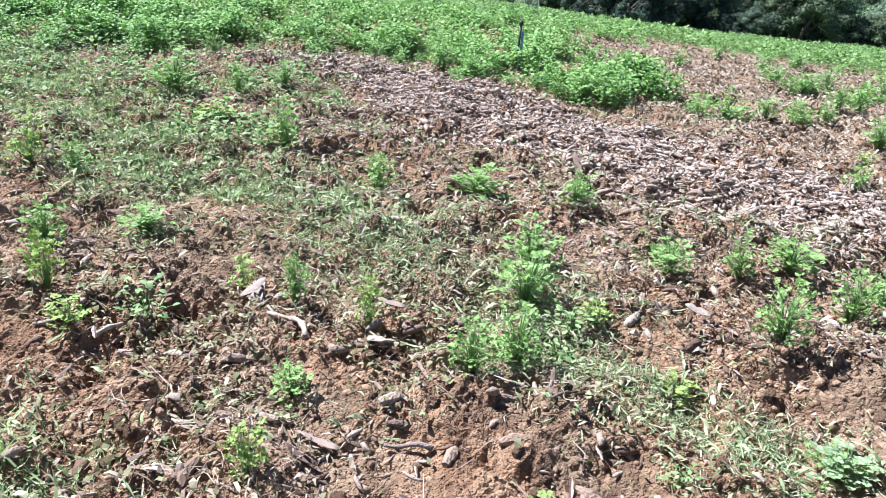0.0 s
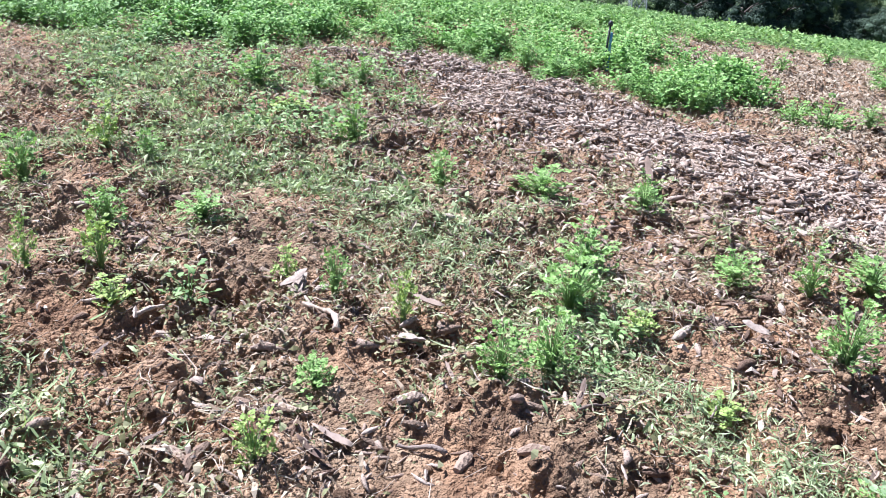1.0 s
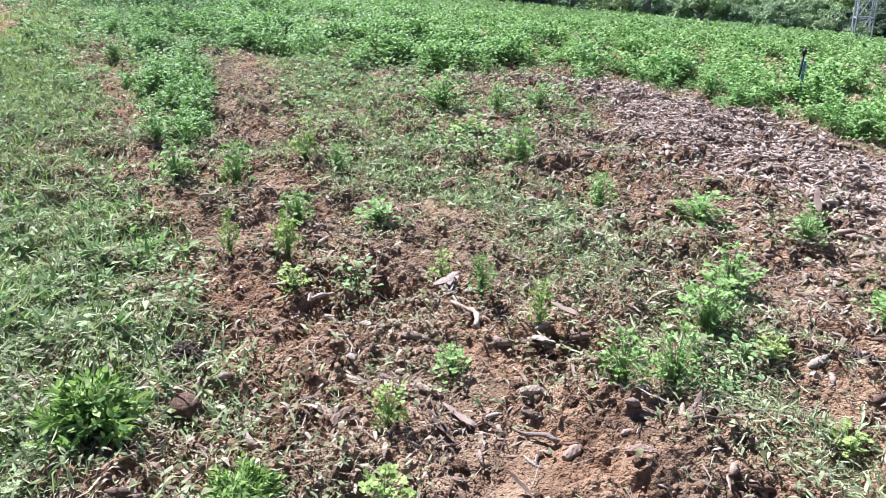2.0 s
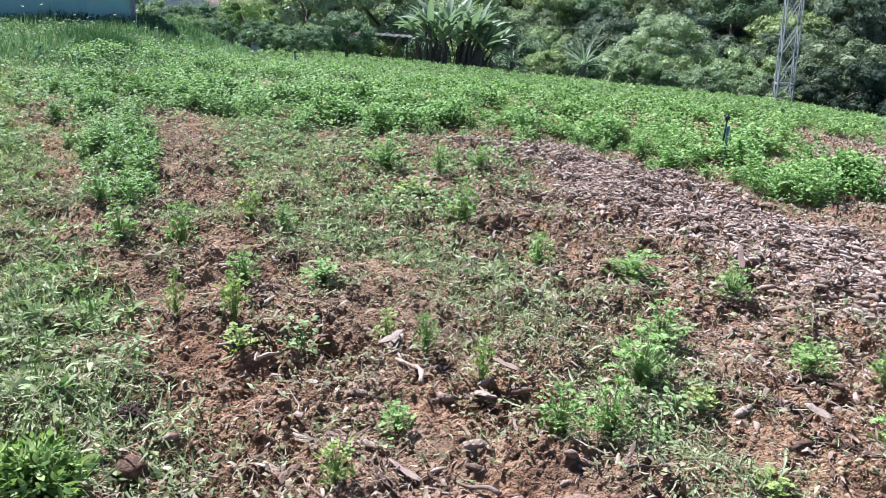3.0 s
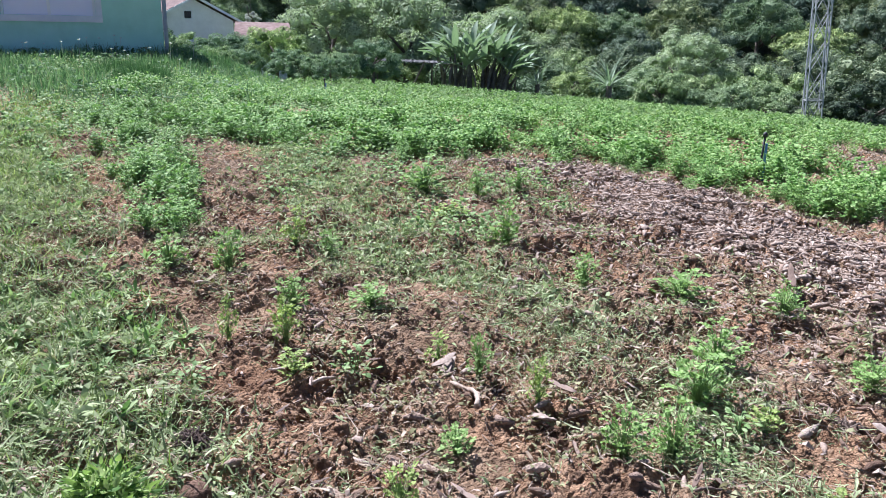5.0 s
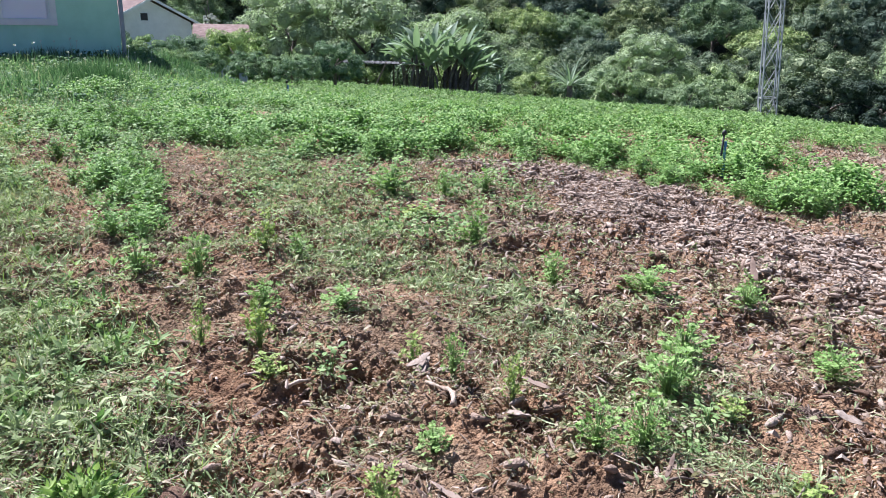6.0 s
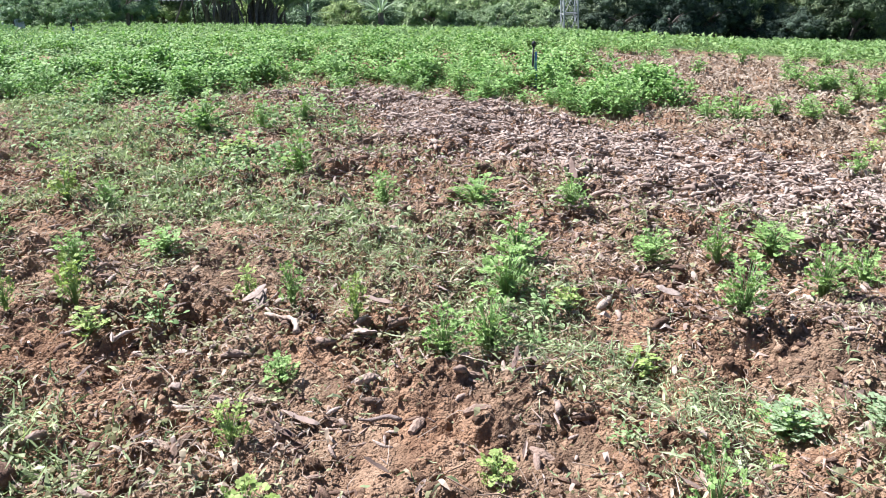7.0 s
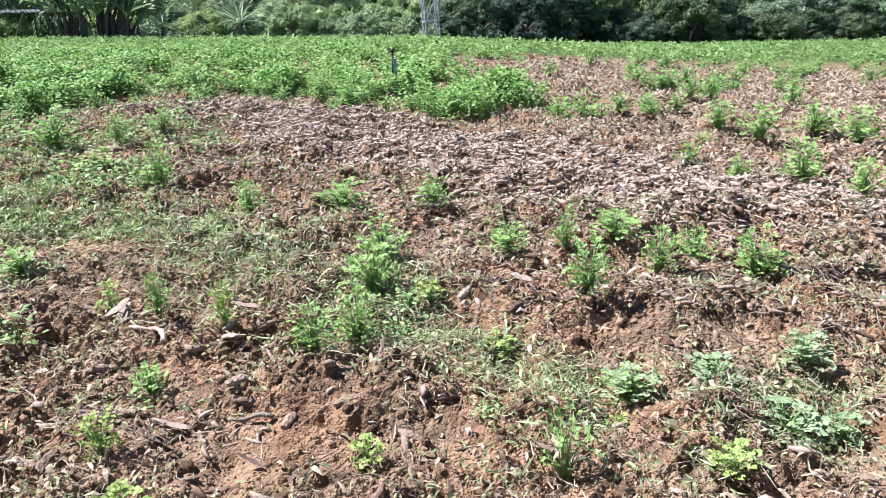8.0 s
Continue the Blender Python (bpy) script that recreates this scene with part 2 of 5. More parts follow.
def soil_material():
    mat, nt, b = material("soil", 0.95, 0.15)
    big, mid, fine = noise_of(nt, 1.3, 3), noise_of(nt, 7, 5), noise_of(nt, 60, 4)
    c1 = ramp(nt, mid, [(0.30, (0.115, 0.073, 0.046)), (0.5, (0.30, 0.205, 0.127)), (0.68, (0.475, 0.345, 0.226))])
    c2 = ramp(nt, mid, [(0.30, (0.125, 0.067, 0.039)), (0.5, (0.33, 0.197, 0.112)), (0.7, (0.485, 0.315, 0.19))])
    c = blend(nt, ramp(nt, big, [(0.42, (0, 0, 0)), (0.58, (1, 1, 1))]), c1, c2)
    c = blend(nt, 0.55, c, ramp(nt, fine, [(0.3, (0.5, 0.48, 0.46)), (0.6, (1.0, 1.0, 1.0)), (0.8, (1.5, 1.45, 1.4))]), "MULTIPLY")
    tc = nt.nodes.new("ShaderNodeTexCoord")
    sep = nt.nodes.new("ShaderNodeSeparateXYZ")
    nt.links.new(tc.outputs["Object"], sep.inputs[0])
    weedy = ramp(nt, noise_of(nt, 0.9, 5), [(0.3, (0.055, 0.085, 0.025)), (0.6, (0.10, 0.15, 0.045)), (0.75, (0.17, 0.15, 0.09))])
    far = calc(nt, "MULTIPLY_ADD", sep.outputs[1], 0.2)
    far.node.inputs[2].default_value = -2.6
    far.node.use_clamp = True
    c = blend(nt, far, c, weedy)
    # from y 41 on the ground blends to a darker green brown
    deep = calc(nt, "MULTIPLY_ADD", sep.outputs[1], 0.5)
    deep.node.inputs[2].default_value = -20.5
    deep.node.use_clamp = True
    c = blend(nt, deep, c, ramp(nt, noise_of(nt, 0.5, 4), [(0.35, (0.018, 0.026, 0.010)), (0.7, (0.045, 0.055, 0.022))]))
    nt.links.new(c, b.inputs["Base Color"])
    grit = nt.nodes.new("ShaderNodeTexVoronoi")
    grit.inputs["Scale"].default_value = 75
    nt.links.new(tc.outputs["Object"], grit.inputs["Vector"])
    fine_grit = nt.nodes.new("ShaderNodeTexVoronoi")
    fine_grit.inputs["Scale"].default_value = 160
    nt.links.new(tc.outputs["Object"], fine_grit.inputs["Vector"])
    pits = calc(nt, "ADD", calc(nt, "MULTIPLY", grit.outputs["Distance"], -0.6), calc(nt, "MULTIPLY", fine_grit.outputs["Distance"], -0.35))
    bump(nt, b, calc(nt, "ADD", noise_of(nt, 45, 5, 0.7), pits), 1.0, 0.025)
    return mat


def leaf_material(name, dark, mid, pale, through=0.35, rough=0.65, island=True, dry=None, gloss=0.2, vary=False):
    """Leaves: colour varies from leaf to leaf, and some light comes through."""
    mat, nt, b = material(name, rough, gloss)
    if island:
        r = nt.nodes.new("ShaderNodeNewGeometry").outputs["Random Per Island"]
    else:
        r = nt.nodes.new("ShaderNodeObjectInfo").outputs["Random"]
    stops = [(0.0, dark), (0.5, mid), (0.92, pale)]
    if dry:
        stops.append((0.97, dry))
    c = ramp(nt, r, stops)
    if vary:
        o = nt.nodes.new("ShaderNodeObjectInfo").outputs["Random"]
        c = blend(nt, 1.0, c, ramp(nt, o, [(0.0, (0.62, 0.70, 0.80)), (0.4, (0.98, 1.02, 1.06)), (0.75, (1.15, 1.15, 1.05)), (1.0, (1.4, 1.32, 1.0))]), "MULTIPLY")
    c = blend(nt, 0.5, c, ramp(nt, noise_of(nt, 35, 3), [(0.3, (0.55, 0.6, 0.5)), (0.7, (1.25, 1.2, 1.2))]), "MULTIPLY")
    nt.links.new(c, b.inputs["Base Color"])
    tr = nt.nodes.new("ShaderNodeBsdfTranslucent")
    nt.links.new(blend(nt, 1.0, c, (0.95, 1.1, 0.7), "MULTIPLY"), tr.inputs[0])
    mix = nt.nodes.new("ShaderNodeMixShader")
    mix.inputs[0].default_value = through
    nt.links.new(b.outputs[0], mix.inputs[1])
    nt.links.new(tr.outputs[0], mix.inputs[2])
    nt.links.new(mix.outputs[0], nt.nodes["Material Output"].inputs[0])
    return mat


def plain_material(name, colours, scale=20, rough=0.8, gloss=0.3, island=False, ob=False, relief=0.3, dist=0.004):
    """Speckled stuff: a ramp over two noises, and over each piece."""
    mat, nt, b = material(name, rough, gloss)
    f = calc(nt, "ADD", calc(nt, "MULTIPLY", noise_of(nt, scale, 5), 0.6), calc(nt, "MULTIPLY", noise_of(nt, scale * 0.13, 3), 0.4))
    if island or ob:
        r = nt.nodes.new("ShaderNodeNewGeometry").outputs["Random Per Island"] if island else nt.nodes.new("ShaderNodeObjectInfo").outputs["Random"]
        f = calc(nt, "ADD", calc(nt, "MULTIPLY", f, 0.45), calc(nt, "MULTIPLY", r, 0.55))
    lo, hi = (0.2, 0.8) if island or ob else (0.35, 0.65)
    nt.links.new(ramp(nt, f, [(lo + (hi - lo) * k / max(1, len(colours) - 1), c) for k, c in enumerate(colours)]), b.inputs["Base Color"])
    bump(nt, b, noise_of(nt, scale * 3, 4), relief, dist)
    return mat


SOIL = soil_material()
CLOD = plain_material("clod", [(0.20, 0.13, 0.08), (0.28, 0.184, 0.113), (0.335, 0.222, 0.137), (0.40, 0.272, 0.17)], 45, 0.95, 0.15, island=True, relief=1.0, dist=0.012)
CLOD_ONE = plain_material("clod_one", [(0.19, 0.118, 0.072), (0.28, 0.176, 0.108), (0.37, 0.24, 0.148)], 45, 0.95, 0.15, ob=True, relief=1.0, dist=0.012)
DARK_CLOD = plain_material("dark_clod", [(0.12, 0.075, 0.052), (0.22, 0.14, 0.098), (0.34, 0.235, 0.17)], 50, 0.95, 0.1, relief=1.0, dist=0.02)
HUSK = plain_material("husk", [(0.24, 0.18, 0.136), (0.355, 0.278, 0.216), (0.43, 0.352, 0.283), (0.51, 0.432, 0.358)], 60, 0.9, 0.05, island=True, relief=0.6)
HUSK_DULL = plain_material("dull_husk", [(0.16, 0.11, 0.08), (0.27, 0.20, 0.152), (0.35, 0.275, 0.215), (0.43, 0.355, 0.29)], 60, 0.95, 0.05, island=True)
STRAW = plain_material("straw_husk", [(0.20, 0.15, 0.10), (0.29, 0.23, 0.16), (0.36, 0.295, 0.215), (0.43, 0.365, 0.28)], 60, 0.95, 0.05, island=True)
HUSK_PART = plain_material("dry_husk", [(0.13, 0.09, 0.07), (0.25, 0.19, 0.15), (0.37, 0.30, 0.25)], 60, 0.9, 0.1, ob=True)
COB = plain_material("cob", [(0.15, 0.10, 0.068), (0.275, 0.195, 0.14), (0.41, 0.315, 0.24)], 90, 0.85, 0.2, ob=True, relief=0.8, dist=0.006)
COB_MANY = plain_material("cob_heap", [(0.235, 0.176, 0.134), (0.34, 0.264, 0.204), (0.42, 0.342, 0.274), (0.51, 0.433, 0.358)], 90, 0.9, 0.1, island=True, relief=0.9, dist=0.008)
COB_PART = plain_material("heap_cob", [(0.235, 0.176, 0.134), (0.34, 0.264, 0.204), (0.42, 0.342, 0.274), (0.51, 0.433, 0.358)], 90, 0.9, 0.1, ob=True, relief=0.9, dist=0.008)
BURIED_PART = plain_material("earthy_cob", [(0.11, 0.07, 0.05), (0.23, 0.155, 0.11), (0.35, 0.265, 0.205), (0.47, 0.39, 0.32)], 80, 0.95, 0.1, ob=True, relief=0.9, dist=0.008)
BURIED = plain_material("buried_cob", [(0.11, 0.07, 0.05), (0.23, 0.155, 0.11), (0.35, 0.265, 0.205), (0.47, 0.39, 0.32)], 80, 0.95, 0.1, island=True, relief=0.9, dist=0.008)
PALE_HUSK = plain_material("pale_husk", [(0.21, 0.165, 0.13), (0.30, 0.245, 0.20), (0.40, 0.34, 0.285)], 60, 0.9, 0.1, relief=0.5)
TWIG = plain_material("twig", [(0.13, 0.095, 0.07), (0.27, 0.205, 0.15), (0.41, 0.34, 0.265)], 70, 0.8, 0.2, island=True)
STICK = plain_material("weathered_stick", [(0.10, 0.075, 0.06), (0.20, 0.155, 0.125), (0.31, 0.255, 0.215)], 60, 0.95, 0.1, ob=True, relief=0.9, dist=0.006)
PALE_STICK = plain_material("pale_stick", [(0.24, 0.18, 0.13), (0.40, 0.32, 0.245), (0.54, 0.45, 0.36)], 60, 0.95, 0.1, relief=0.9, dist=0.006)
FIBRE = plain_material("dry_fibre", [(0.18, 0.13, 0.09), (0.29, 0.225, 0.155), (0.37, 0.305, 0.22), (0.43, 0.37, 0.275)], 60, 0.95, 0.05, island=True)
ROOT = plain_material("root", [(0.07, 0.05, 0.04), (0.145, 0.108, 0.086), (0.25, 0.20, 0.165)], 70, 0.9, 0.15, island=True)
WILT = leaf_material("wilted_leaf", (0.145, 0.195, 0.095), (0.345, 0.415, 0.22), (0.505, 0.56, 0.345), 0.25, 0.85, dry=(0.44, 0.37, 0.25), gloss=0.1)
CROP = leaf_material("crop_leaf", (0.09, 0.20, 0.046), (0.205, 0.365, 0.10), (0.36, 0.505, 0.19), 0.24, 0.6, gloss=0.18)
CROP_ONE = leaf_material("herb_leaf", (0.07, 0.155, 0.035), (0.185, 0.325, 0.085), (0.35, 0.475, 0.185), 0.28, 0.6, island=True, gloss=0.2)
CROP_FAR = leaf_material("far_crop_leaf", (0.105, 0.19, 0.06), (0.185, 0.31, 0.10), (0.30, 0.42, 0.17), 0.28, 0.7, gloss=0.15)
STEM = plain_material("stem", [(0.13, 0.24, 0.06), (0.24, 0.37, 0.12)], 30, 0.5, 0.4)
LIME = leaf_material("lime_leaf", (0.14, 0.23, 0.05), (0.26, 0.365, 0.095), (0.42, 0.485, 0.18), 0.3, 0.6, island=True, gloss=0.2)
BUSH = leaf_material("bushy_weed_leaf", (0.085, 0.175, 0.04), (0.205, 0.335, 0.08), (0.36, 0.475, 0.16), 0.3, 0.6, island=True, gloss=0.2)
LIMP = leaf_material("limp_leaf", (0.11, 0.17, 0.085), (0.225, 0.315, 0.165), (0.36, 0.44, 0.265), 0.25, 0.8, island=True, gloss=0.1)
BROAD = leaf_material("broad_leaf", (0.12, 0.21, 0.07), (0.215, 0.33, 0.125), (0.35, 0.45, 0.22), 0.3, 0.6, island=False)
WEED = leaf_material("weed_leaf", (0.09, 0.175, 0.055), (0.21, 0.325, 0.125), (0.37, 0.475, 0.23), 0.35)
GRASS = leaf_material("grass_blade", (0.17, 0.25, 0.06), (0.32, 0.415, 0.12), (0.49, 0.555, 0.24), 0.35, dry=(0.38, 0.33, 0.19))
TREE_LEAF = leaf_material("tree_leaf", (0.095, 0.145, 0.07), (0.235, 0.32, 0.16), (0.43, 0.51, 0.29), 0.15, 0.7, vary=True, gloss=0.1)
HEDGE_LEAF = leaf_material("hedge_leaf", (0.09, 0.145, 0.075), (0.215, 0.31, 0.165), (0.38, 0.475, 0.275), 0.2, 0.7, vary=True, gloss=0.1)
# tree leaves with the hillside's shade put into the colour
SHADED_TREE_LEAF = leaf_material("shaded_tree_leaf", (0.058, 0.09, 0.056), (0.135, 0.185, 0.12), (0.275, 0.33, 0.222), 0.12, 0.7, vary=True, gloss=0.1)
# olive shrub leaves, darkened in colour for the shade under the wood's edge
SHADED_SHRUB_LEAF = leaf_material("shaded_shrub_leaf", (0.035, 0.054, 0.035), (0.07, 0.10, 0.062), (0.13, 0.17, 0.11), 0.1, 0.7, vary=True, gloss=0.1)
PALE_TREE_LEAF = leaf_material("pale_tree_leaf", (0.21, 0.27, 0.15), (0.36, 0.44, 0.27), (0.54, 0.62, 0.43), 0.3, 0.7, gloss=0.1)
TALL_GRASS = leaf_material("tall_grass", (0.07, 0.145, 0.065), (0.155, 0.27, 0.13), (0.27, 0.39, 0.215), 0.3, dry=(0.36, 0.36, 0.22))
DARK_GRASS = leaf_material("dark_grass", (0.05, 0.11, 0.05), (0.10, 0.20, 0.085), (0.17, 0.28, 0.135), 0.25)
PALE_WILT = leaf_material("pale_wilted_leaf", (0.12, 0.165, 0.07), (0.335, 0.405, 0.205), (0.52, 0.57, 0.35), 0.2, 0.85, dry=(0.46, 0.40, 0.28), gloss=0.1)
SCRAP = leaf_material("dead_leaf_scrap", (0.12, 0.11, 0.05), (0.25, 0.25, 0.135), (0.375, 0.375, 0.22), 0.2, 0.85, dry=(0.40, 0.34, 0.235), gloss=0.1)
BLOSSOM = leaf_material("pale_blossom", (0.5, 0.51, 0.46), (0.66, 0.66, 0.62), (0.76, 0.76, 0.72), 0.2, 0.7)
BARK = plain_material("bark", [(0.07, 0.055, 0.045), (0.16, 0.13, 0.11), (0.26, 0.23, 0.20)], 12, 0.9, 0.2)
BANANA = leaf_material("banana_leaf", (0.14, 0.21, 0.13), (0.26, 0.35, 0.23), (0.42, 0.50, 0.37), 0.25, 0.5)
GREEN_WALL = plain_material("green_plaster", [(0.41, 0.72, 0.58), (0.46, 0.78, 0.64), (0.51, 0.81, 0.69)], 3, 0.85, 0.25, relief=0.15)
WHITE_WALL = plain_material("white_plaster", [(0.72, 0.73, 0.74), (0.84, 0.85, 0.86)], 3, 0.85, 0.25, relief=0.1)
FRAME_WHITE = plain_material("white_frame", [(0.70, 0.73, 0.76), (0.80, 0.82, 0.84)], 6, 0.6, 0.3, relief=0.1)
CLAY_TILE = plain_material("clay_tile", [(0.08, 0.05, 0.042), (0.15, 0.098, 0.082), (0.23, 0.165, 0.14)], 4, 0.85, 0.2)
STEEL = plain_material("galvanised_steel", [(0.26, 0.27, 0.275), (0.44, 0.45, 0.45)], 8, 0.5, 0.4)
GREY_PIPE = plain_material("grey_pipe", [(0.30, 0.32, 0.33), (0.42, 0.44, 0.45)], 8, 0.6, 0.3)
DULL_SHEET = plain_material("dull_sheet", [(0.12, 0.12, 0.12), (0.22, 0.22, 0.215)], 6, 0.8, 0.2)
BLUE = plain_material("blue_plastic", [(0.08, 0.22, 0.36), (0.16, 0.34, 0.50)], 15, 0.5, 0.4)
BLACK = plain_material("black_plastic", [(0.015, 0.015, 0.017), (0.03, 0.03, 0.033)], 15, 0.5, 0.4)
SKY_TINT_GLASS, _nt, _b = material("window_glass", 0.08, 0.5)
# pale blue base colour paints the sky's reflection on the pane
_b.inputs["Base Color"].default_value = (0.74, 0.78, 0.92, 1)

# ------------------------------------------------------------------ the ground sheet
def graded(stops):
    """Coordinates whose spacing goes from stop to stop: (place, spacing)."""
    out = [stops[0][0]]
    for (a, sa), (b, sb) in zip(stops, stops[1:]):
        n = max(1, round((b - a) / ((sa + sb) / 2)))
        w = np.linspace(0, 1, n + 1)[1:]
        s = sa * w + (sb - sa) * w * w / 2
        out.extend(a + (b - a) * s / s[-1])
    return np.array(out)


def ground_sheet():
    xs = graded([(-3000, 500), (-120, 20), (-40, 2), (-10, 0.20), (-4, 0.03), (-2.0, 0.016), (2.6, 0.016), (5.5, 0.05), (12, 0.25), (40, 2), (120, 20), (3000, 500)])
    ys = graded([(-3000, 500), (-60, 15), (-4, 0.3), (0.4, 0.10), (1.2, 0.03), (1.4, 0.014), (3.2, 0.018), (9, 0.07), (16, 0.16), (60, 1.0), (180, 15), (3000, 400)])
    X, Y = np.meshgrid(xs, ys)
    V = np.stack([X, Y, ground(X, Y)], -1).reshape(-1, 3)
    nx, ny = len(xs), len(ys)
    i = (np.arange(ny - 1)[:, None] * nx + np.arange(nx - 1)).ravel()
    return V, np.stack([i, i + 1, i + nx + 1, i + nx], 1)


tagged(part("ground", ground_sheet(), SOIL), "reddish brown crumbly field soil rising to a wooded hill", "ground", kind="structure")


# ------------------------------------------------------------------ small shapes
def strip(length, widths, bend=0.0, fold=0.0, twist=0.0):
    """A blade along +y: three points across, bent up or down, folded along the middle."""
    n = len(widths)
    V, T, a, p = [], [], 0.0, np.zeros(3)
    for k, w in enumerate(widths):
        t = twist * k / (n - 1)
        side = np.array([math.cos(t), 0, math.sin(t)])
        up = np.array([0, -math.sin(a), math.cos(a)])
        V += [p - side * w / 2 + up * fold * w, p, p + side * w / 2 + up * fold * w]
        p = p + np.array([0, math.cos(a), math.sin(a)]) * length / (n - 1)
        a += bend / (n - 1)
    for k in range(n - 1):
        o = 3 * k
        for j in (0, 1):
            T += [(o + j, o + j + 1, o + j + 4), (o + j, o + j + 4, o + j + 3)]
    return np.array(V), np.array(T)


def tube(points, radii, sides=5):
    """A tapered tube along points, closed at both ends."""
    P, V, T = [Vector(p) for p in points], [], []
    for k, p in enumerate(P):
        d = (P[min(k + 1, len(P) - 1)] - P[max(k - 1, 0)]).normalized()
        a = d.cross(Vector((0.3, 0.9, 0.2))).normalized()
        b = d.cross(a)
        V += [p + (a * math.cos(q) + b * math.sin(q)) * radii[k] for q in np.arange(sides) * 2 * math.pi / sides]
    for k in range(len(P) - 1):
        for j in range(sides):
            a, b = k * sides + j, k * sides + (j + 1) % sides
            T += [(a, b, b + sides), (a, b + sides, a + sides)]
    for k, flip in ((0, 1), (len(P) - 1, 0)):
        c = len(V)
        V.append(P[k])
        for j in range(sides):
            a, b = k * sides + j, k * sides + (j + 1) % sides
            T.append((c, b, a) if flip else (c, a, b))
    return np.array([tuple(v) for v in V]), np.array(T)


def box(x0, x1, y0, y1, z0, z1):
    V = [(x, y, z) for z in (z0, z1) for y in (y0, y1) for x in (x0, x1)]
    Q = [(0, 2, 3, 1), (4, 5, 7, 6), (0, 1, 5, 4), (2, 6, 7, 3), (0, 4, 6, 2), (1, 3, 7, 5)]
    return np.array(V, float), np.array([t for a, b, c, d in Q for t in ((a, b, c), (a, c, d))])


def pebble(seed, flat=0.7, fine=1):
    """A rough lump of unit size."""
    bm = bmesh.new()
    bmesh.ops.create_icosphere(bm, subdivisions=fine, radius=0.5)
    r = random.Random(seed)
    off = Vector((r.uniform(0, 50), r.uniform(0, 50), 0))
    V = np.array([tuple(v.co * (1 + 0.35 * noise.noise(v.co * 3 + off) + 0.22 * noise.noise(v.co * 8 + off) + r.uniform(-0.08, 0.08))) for v in bm.verts]) * (1, r.uniform(0.7, 1), flat)
    T = np.array([[v.index for v in f.verts] for f in bm.faces])
    bm.free()
    return V, T


def lance(wide=0.3, bend=-0.6, fold=0.12):
    return strip(1.0, [0.02, wide * 0.75, wide, wide * 0.7, 0.02], bend, fold)


HUSKS = [strip(1, [0.10, 0.19, 0.18, 0.10], b, f, t) for b, f, t in ((0.7, 0.55, 0.3), (-0.6, -0.5, -0.3), (1.2, 0.6, 0.2), (0.3, -0.55, 0.5), (-0.9, -0.45, 0.3))]
SHORT_HUSKS = [strip(1, [0.22, 0.42, 0.36, 0.10], b, f, t) for b, f, t in ((1.0, 0.45, 0.3), (-0.8, 0.4, -0.4), (1.5, -0.35, 0.2))]


def ear(seed, fat=0.15, sides=5):
    """A dry ear in its husk, 1 long along y: thick in the middle, bent, with a torn tip."""
    r = random.Random(seed)
    b, c = r.uniform(-0.10, 0.10), r.uniform(-0.05, 0.06)
    pts = [(0, -0.5, 0), (b * 0.8, -0.22, c), (b, 0.12, c * 0.6), (-b * 0.3, 0.5, r.uniform(-0.04, 0.08))]
    V, T = tube(pts, [fat * r.uniform(0.3, 0.7), fat * r.uniform(0.85, 1.1), fat * r.uniform(0.7, 1.0), fat * r.uniform(0.08, 0.4)], sides)
    return V * [(r.uniform(0.88, 1.12), 1.0, r.uniform(0.85, 1.1)) for _ in V], T


EARS = [ear(k, 0.14 + 0.025 * (k % 4)) for k in range(9)]
SLIM = [ear(30 + k, 0.065 + 0.015 * (k % 3), 4) for k in range(5)]
CLODS = [pebble(k) for k in range(6)]


def crumb_shape(seed):
    r = random.Random(seed)
    V = np.array([(1, 0, 0), (-1, 0, 0), (0, 1, 0), (0, -1, 0), (0, 0, 1), (0, 0, -1)], float) * 0.5
    V = np.array([v * r.uniform(0.65, 1.2) + (r.uniform(-.08, .08), r.uniform(-.08, .08), 0) for v in V])
    return V, np.array([(0, 2, 4), (2, 1, 4), (1, 3, 4), (3, 0, 4), (2, 0, 5), (1, 2, 5), (3, 1, 5), (0, 3, 5)])


CRUMBS = [crumb_shape(k) for k in range(5)]


def kite(wide, fold=0.1, belly=0.45):
    return np.array([(0, 0, 0), (wide, belly, fold), (0, 1, -fold * 0.6), (-wide, belly, fold)]), np.array([(0, 1, 2), (0, 2, 3)])


def simple_leaf(n=5, cup=0.2, seed=0):
    """A cheap toothed leaf, about 1 long."""
    r = random.Random(seed)
    V = [(0, 0, 0)]
    for k in range(n * 2 - 1):
        a = (k / (n * 2 - 2) - 0.5) * radians(200)
        q = (1.0 if k % 2 == 0 else 0.72) * r.uniform(0.85, 1.1)
        V.append((math.sin(a) * q * 0.55, 0.42 + math.cos(a) * q * 0.55, cup * r.uniform(-0.6, 1)))
    return np.array(V), np.array([(0, k + 1, k) for k in range(1, len(V) - 1)])


def scrap(wide, curl=0.2, seed=0):
    """A small rounded scrap of leaf, 1 long, curled and uneven."""
    r = random.Random(seed)
    ring = [(0, 0), (wide * 0.8, 0.22), (wide, 0.62), (wide * 0.25, 1.0), (-wide * 0.9, 0.66), (-wide * 0.75, 0.25)]
    V = [(x * r.uniform(0.75, 1.2), y + r.uniform(-0.05, 0.05), curl * (abs(x) / max(wide, 0.01)) ** 2 * r.uniform(0.3, 1.3) - curl * 1.2 * (y - 0.5) ** 2) for x, y in ring]
    return np.array(V), np.array([(0, 1, 5), (1, 2, 5), (2, 4, 5), (2, 3, 4)])


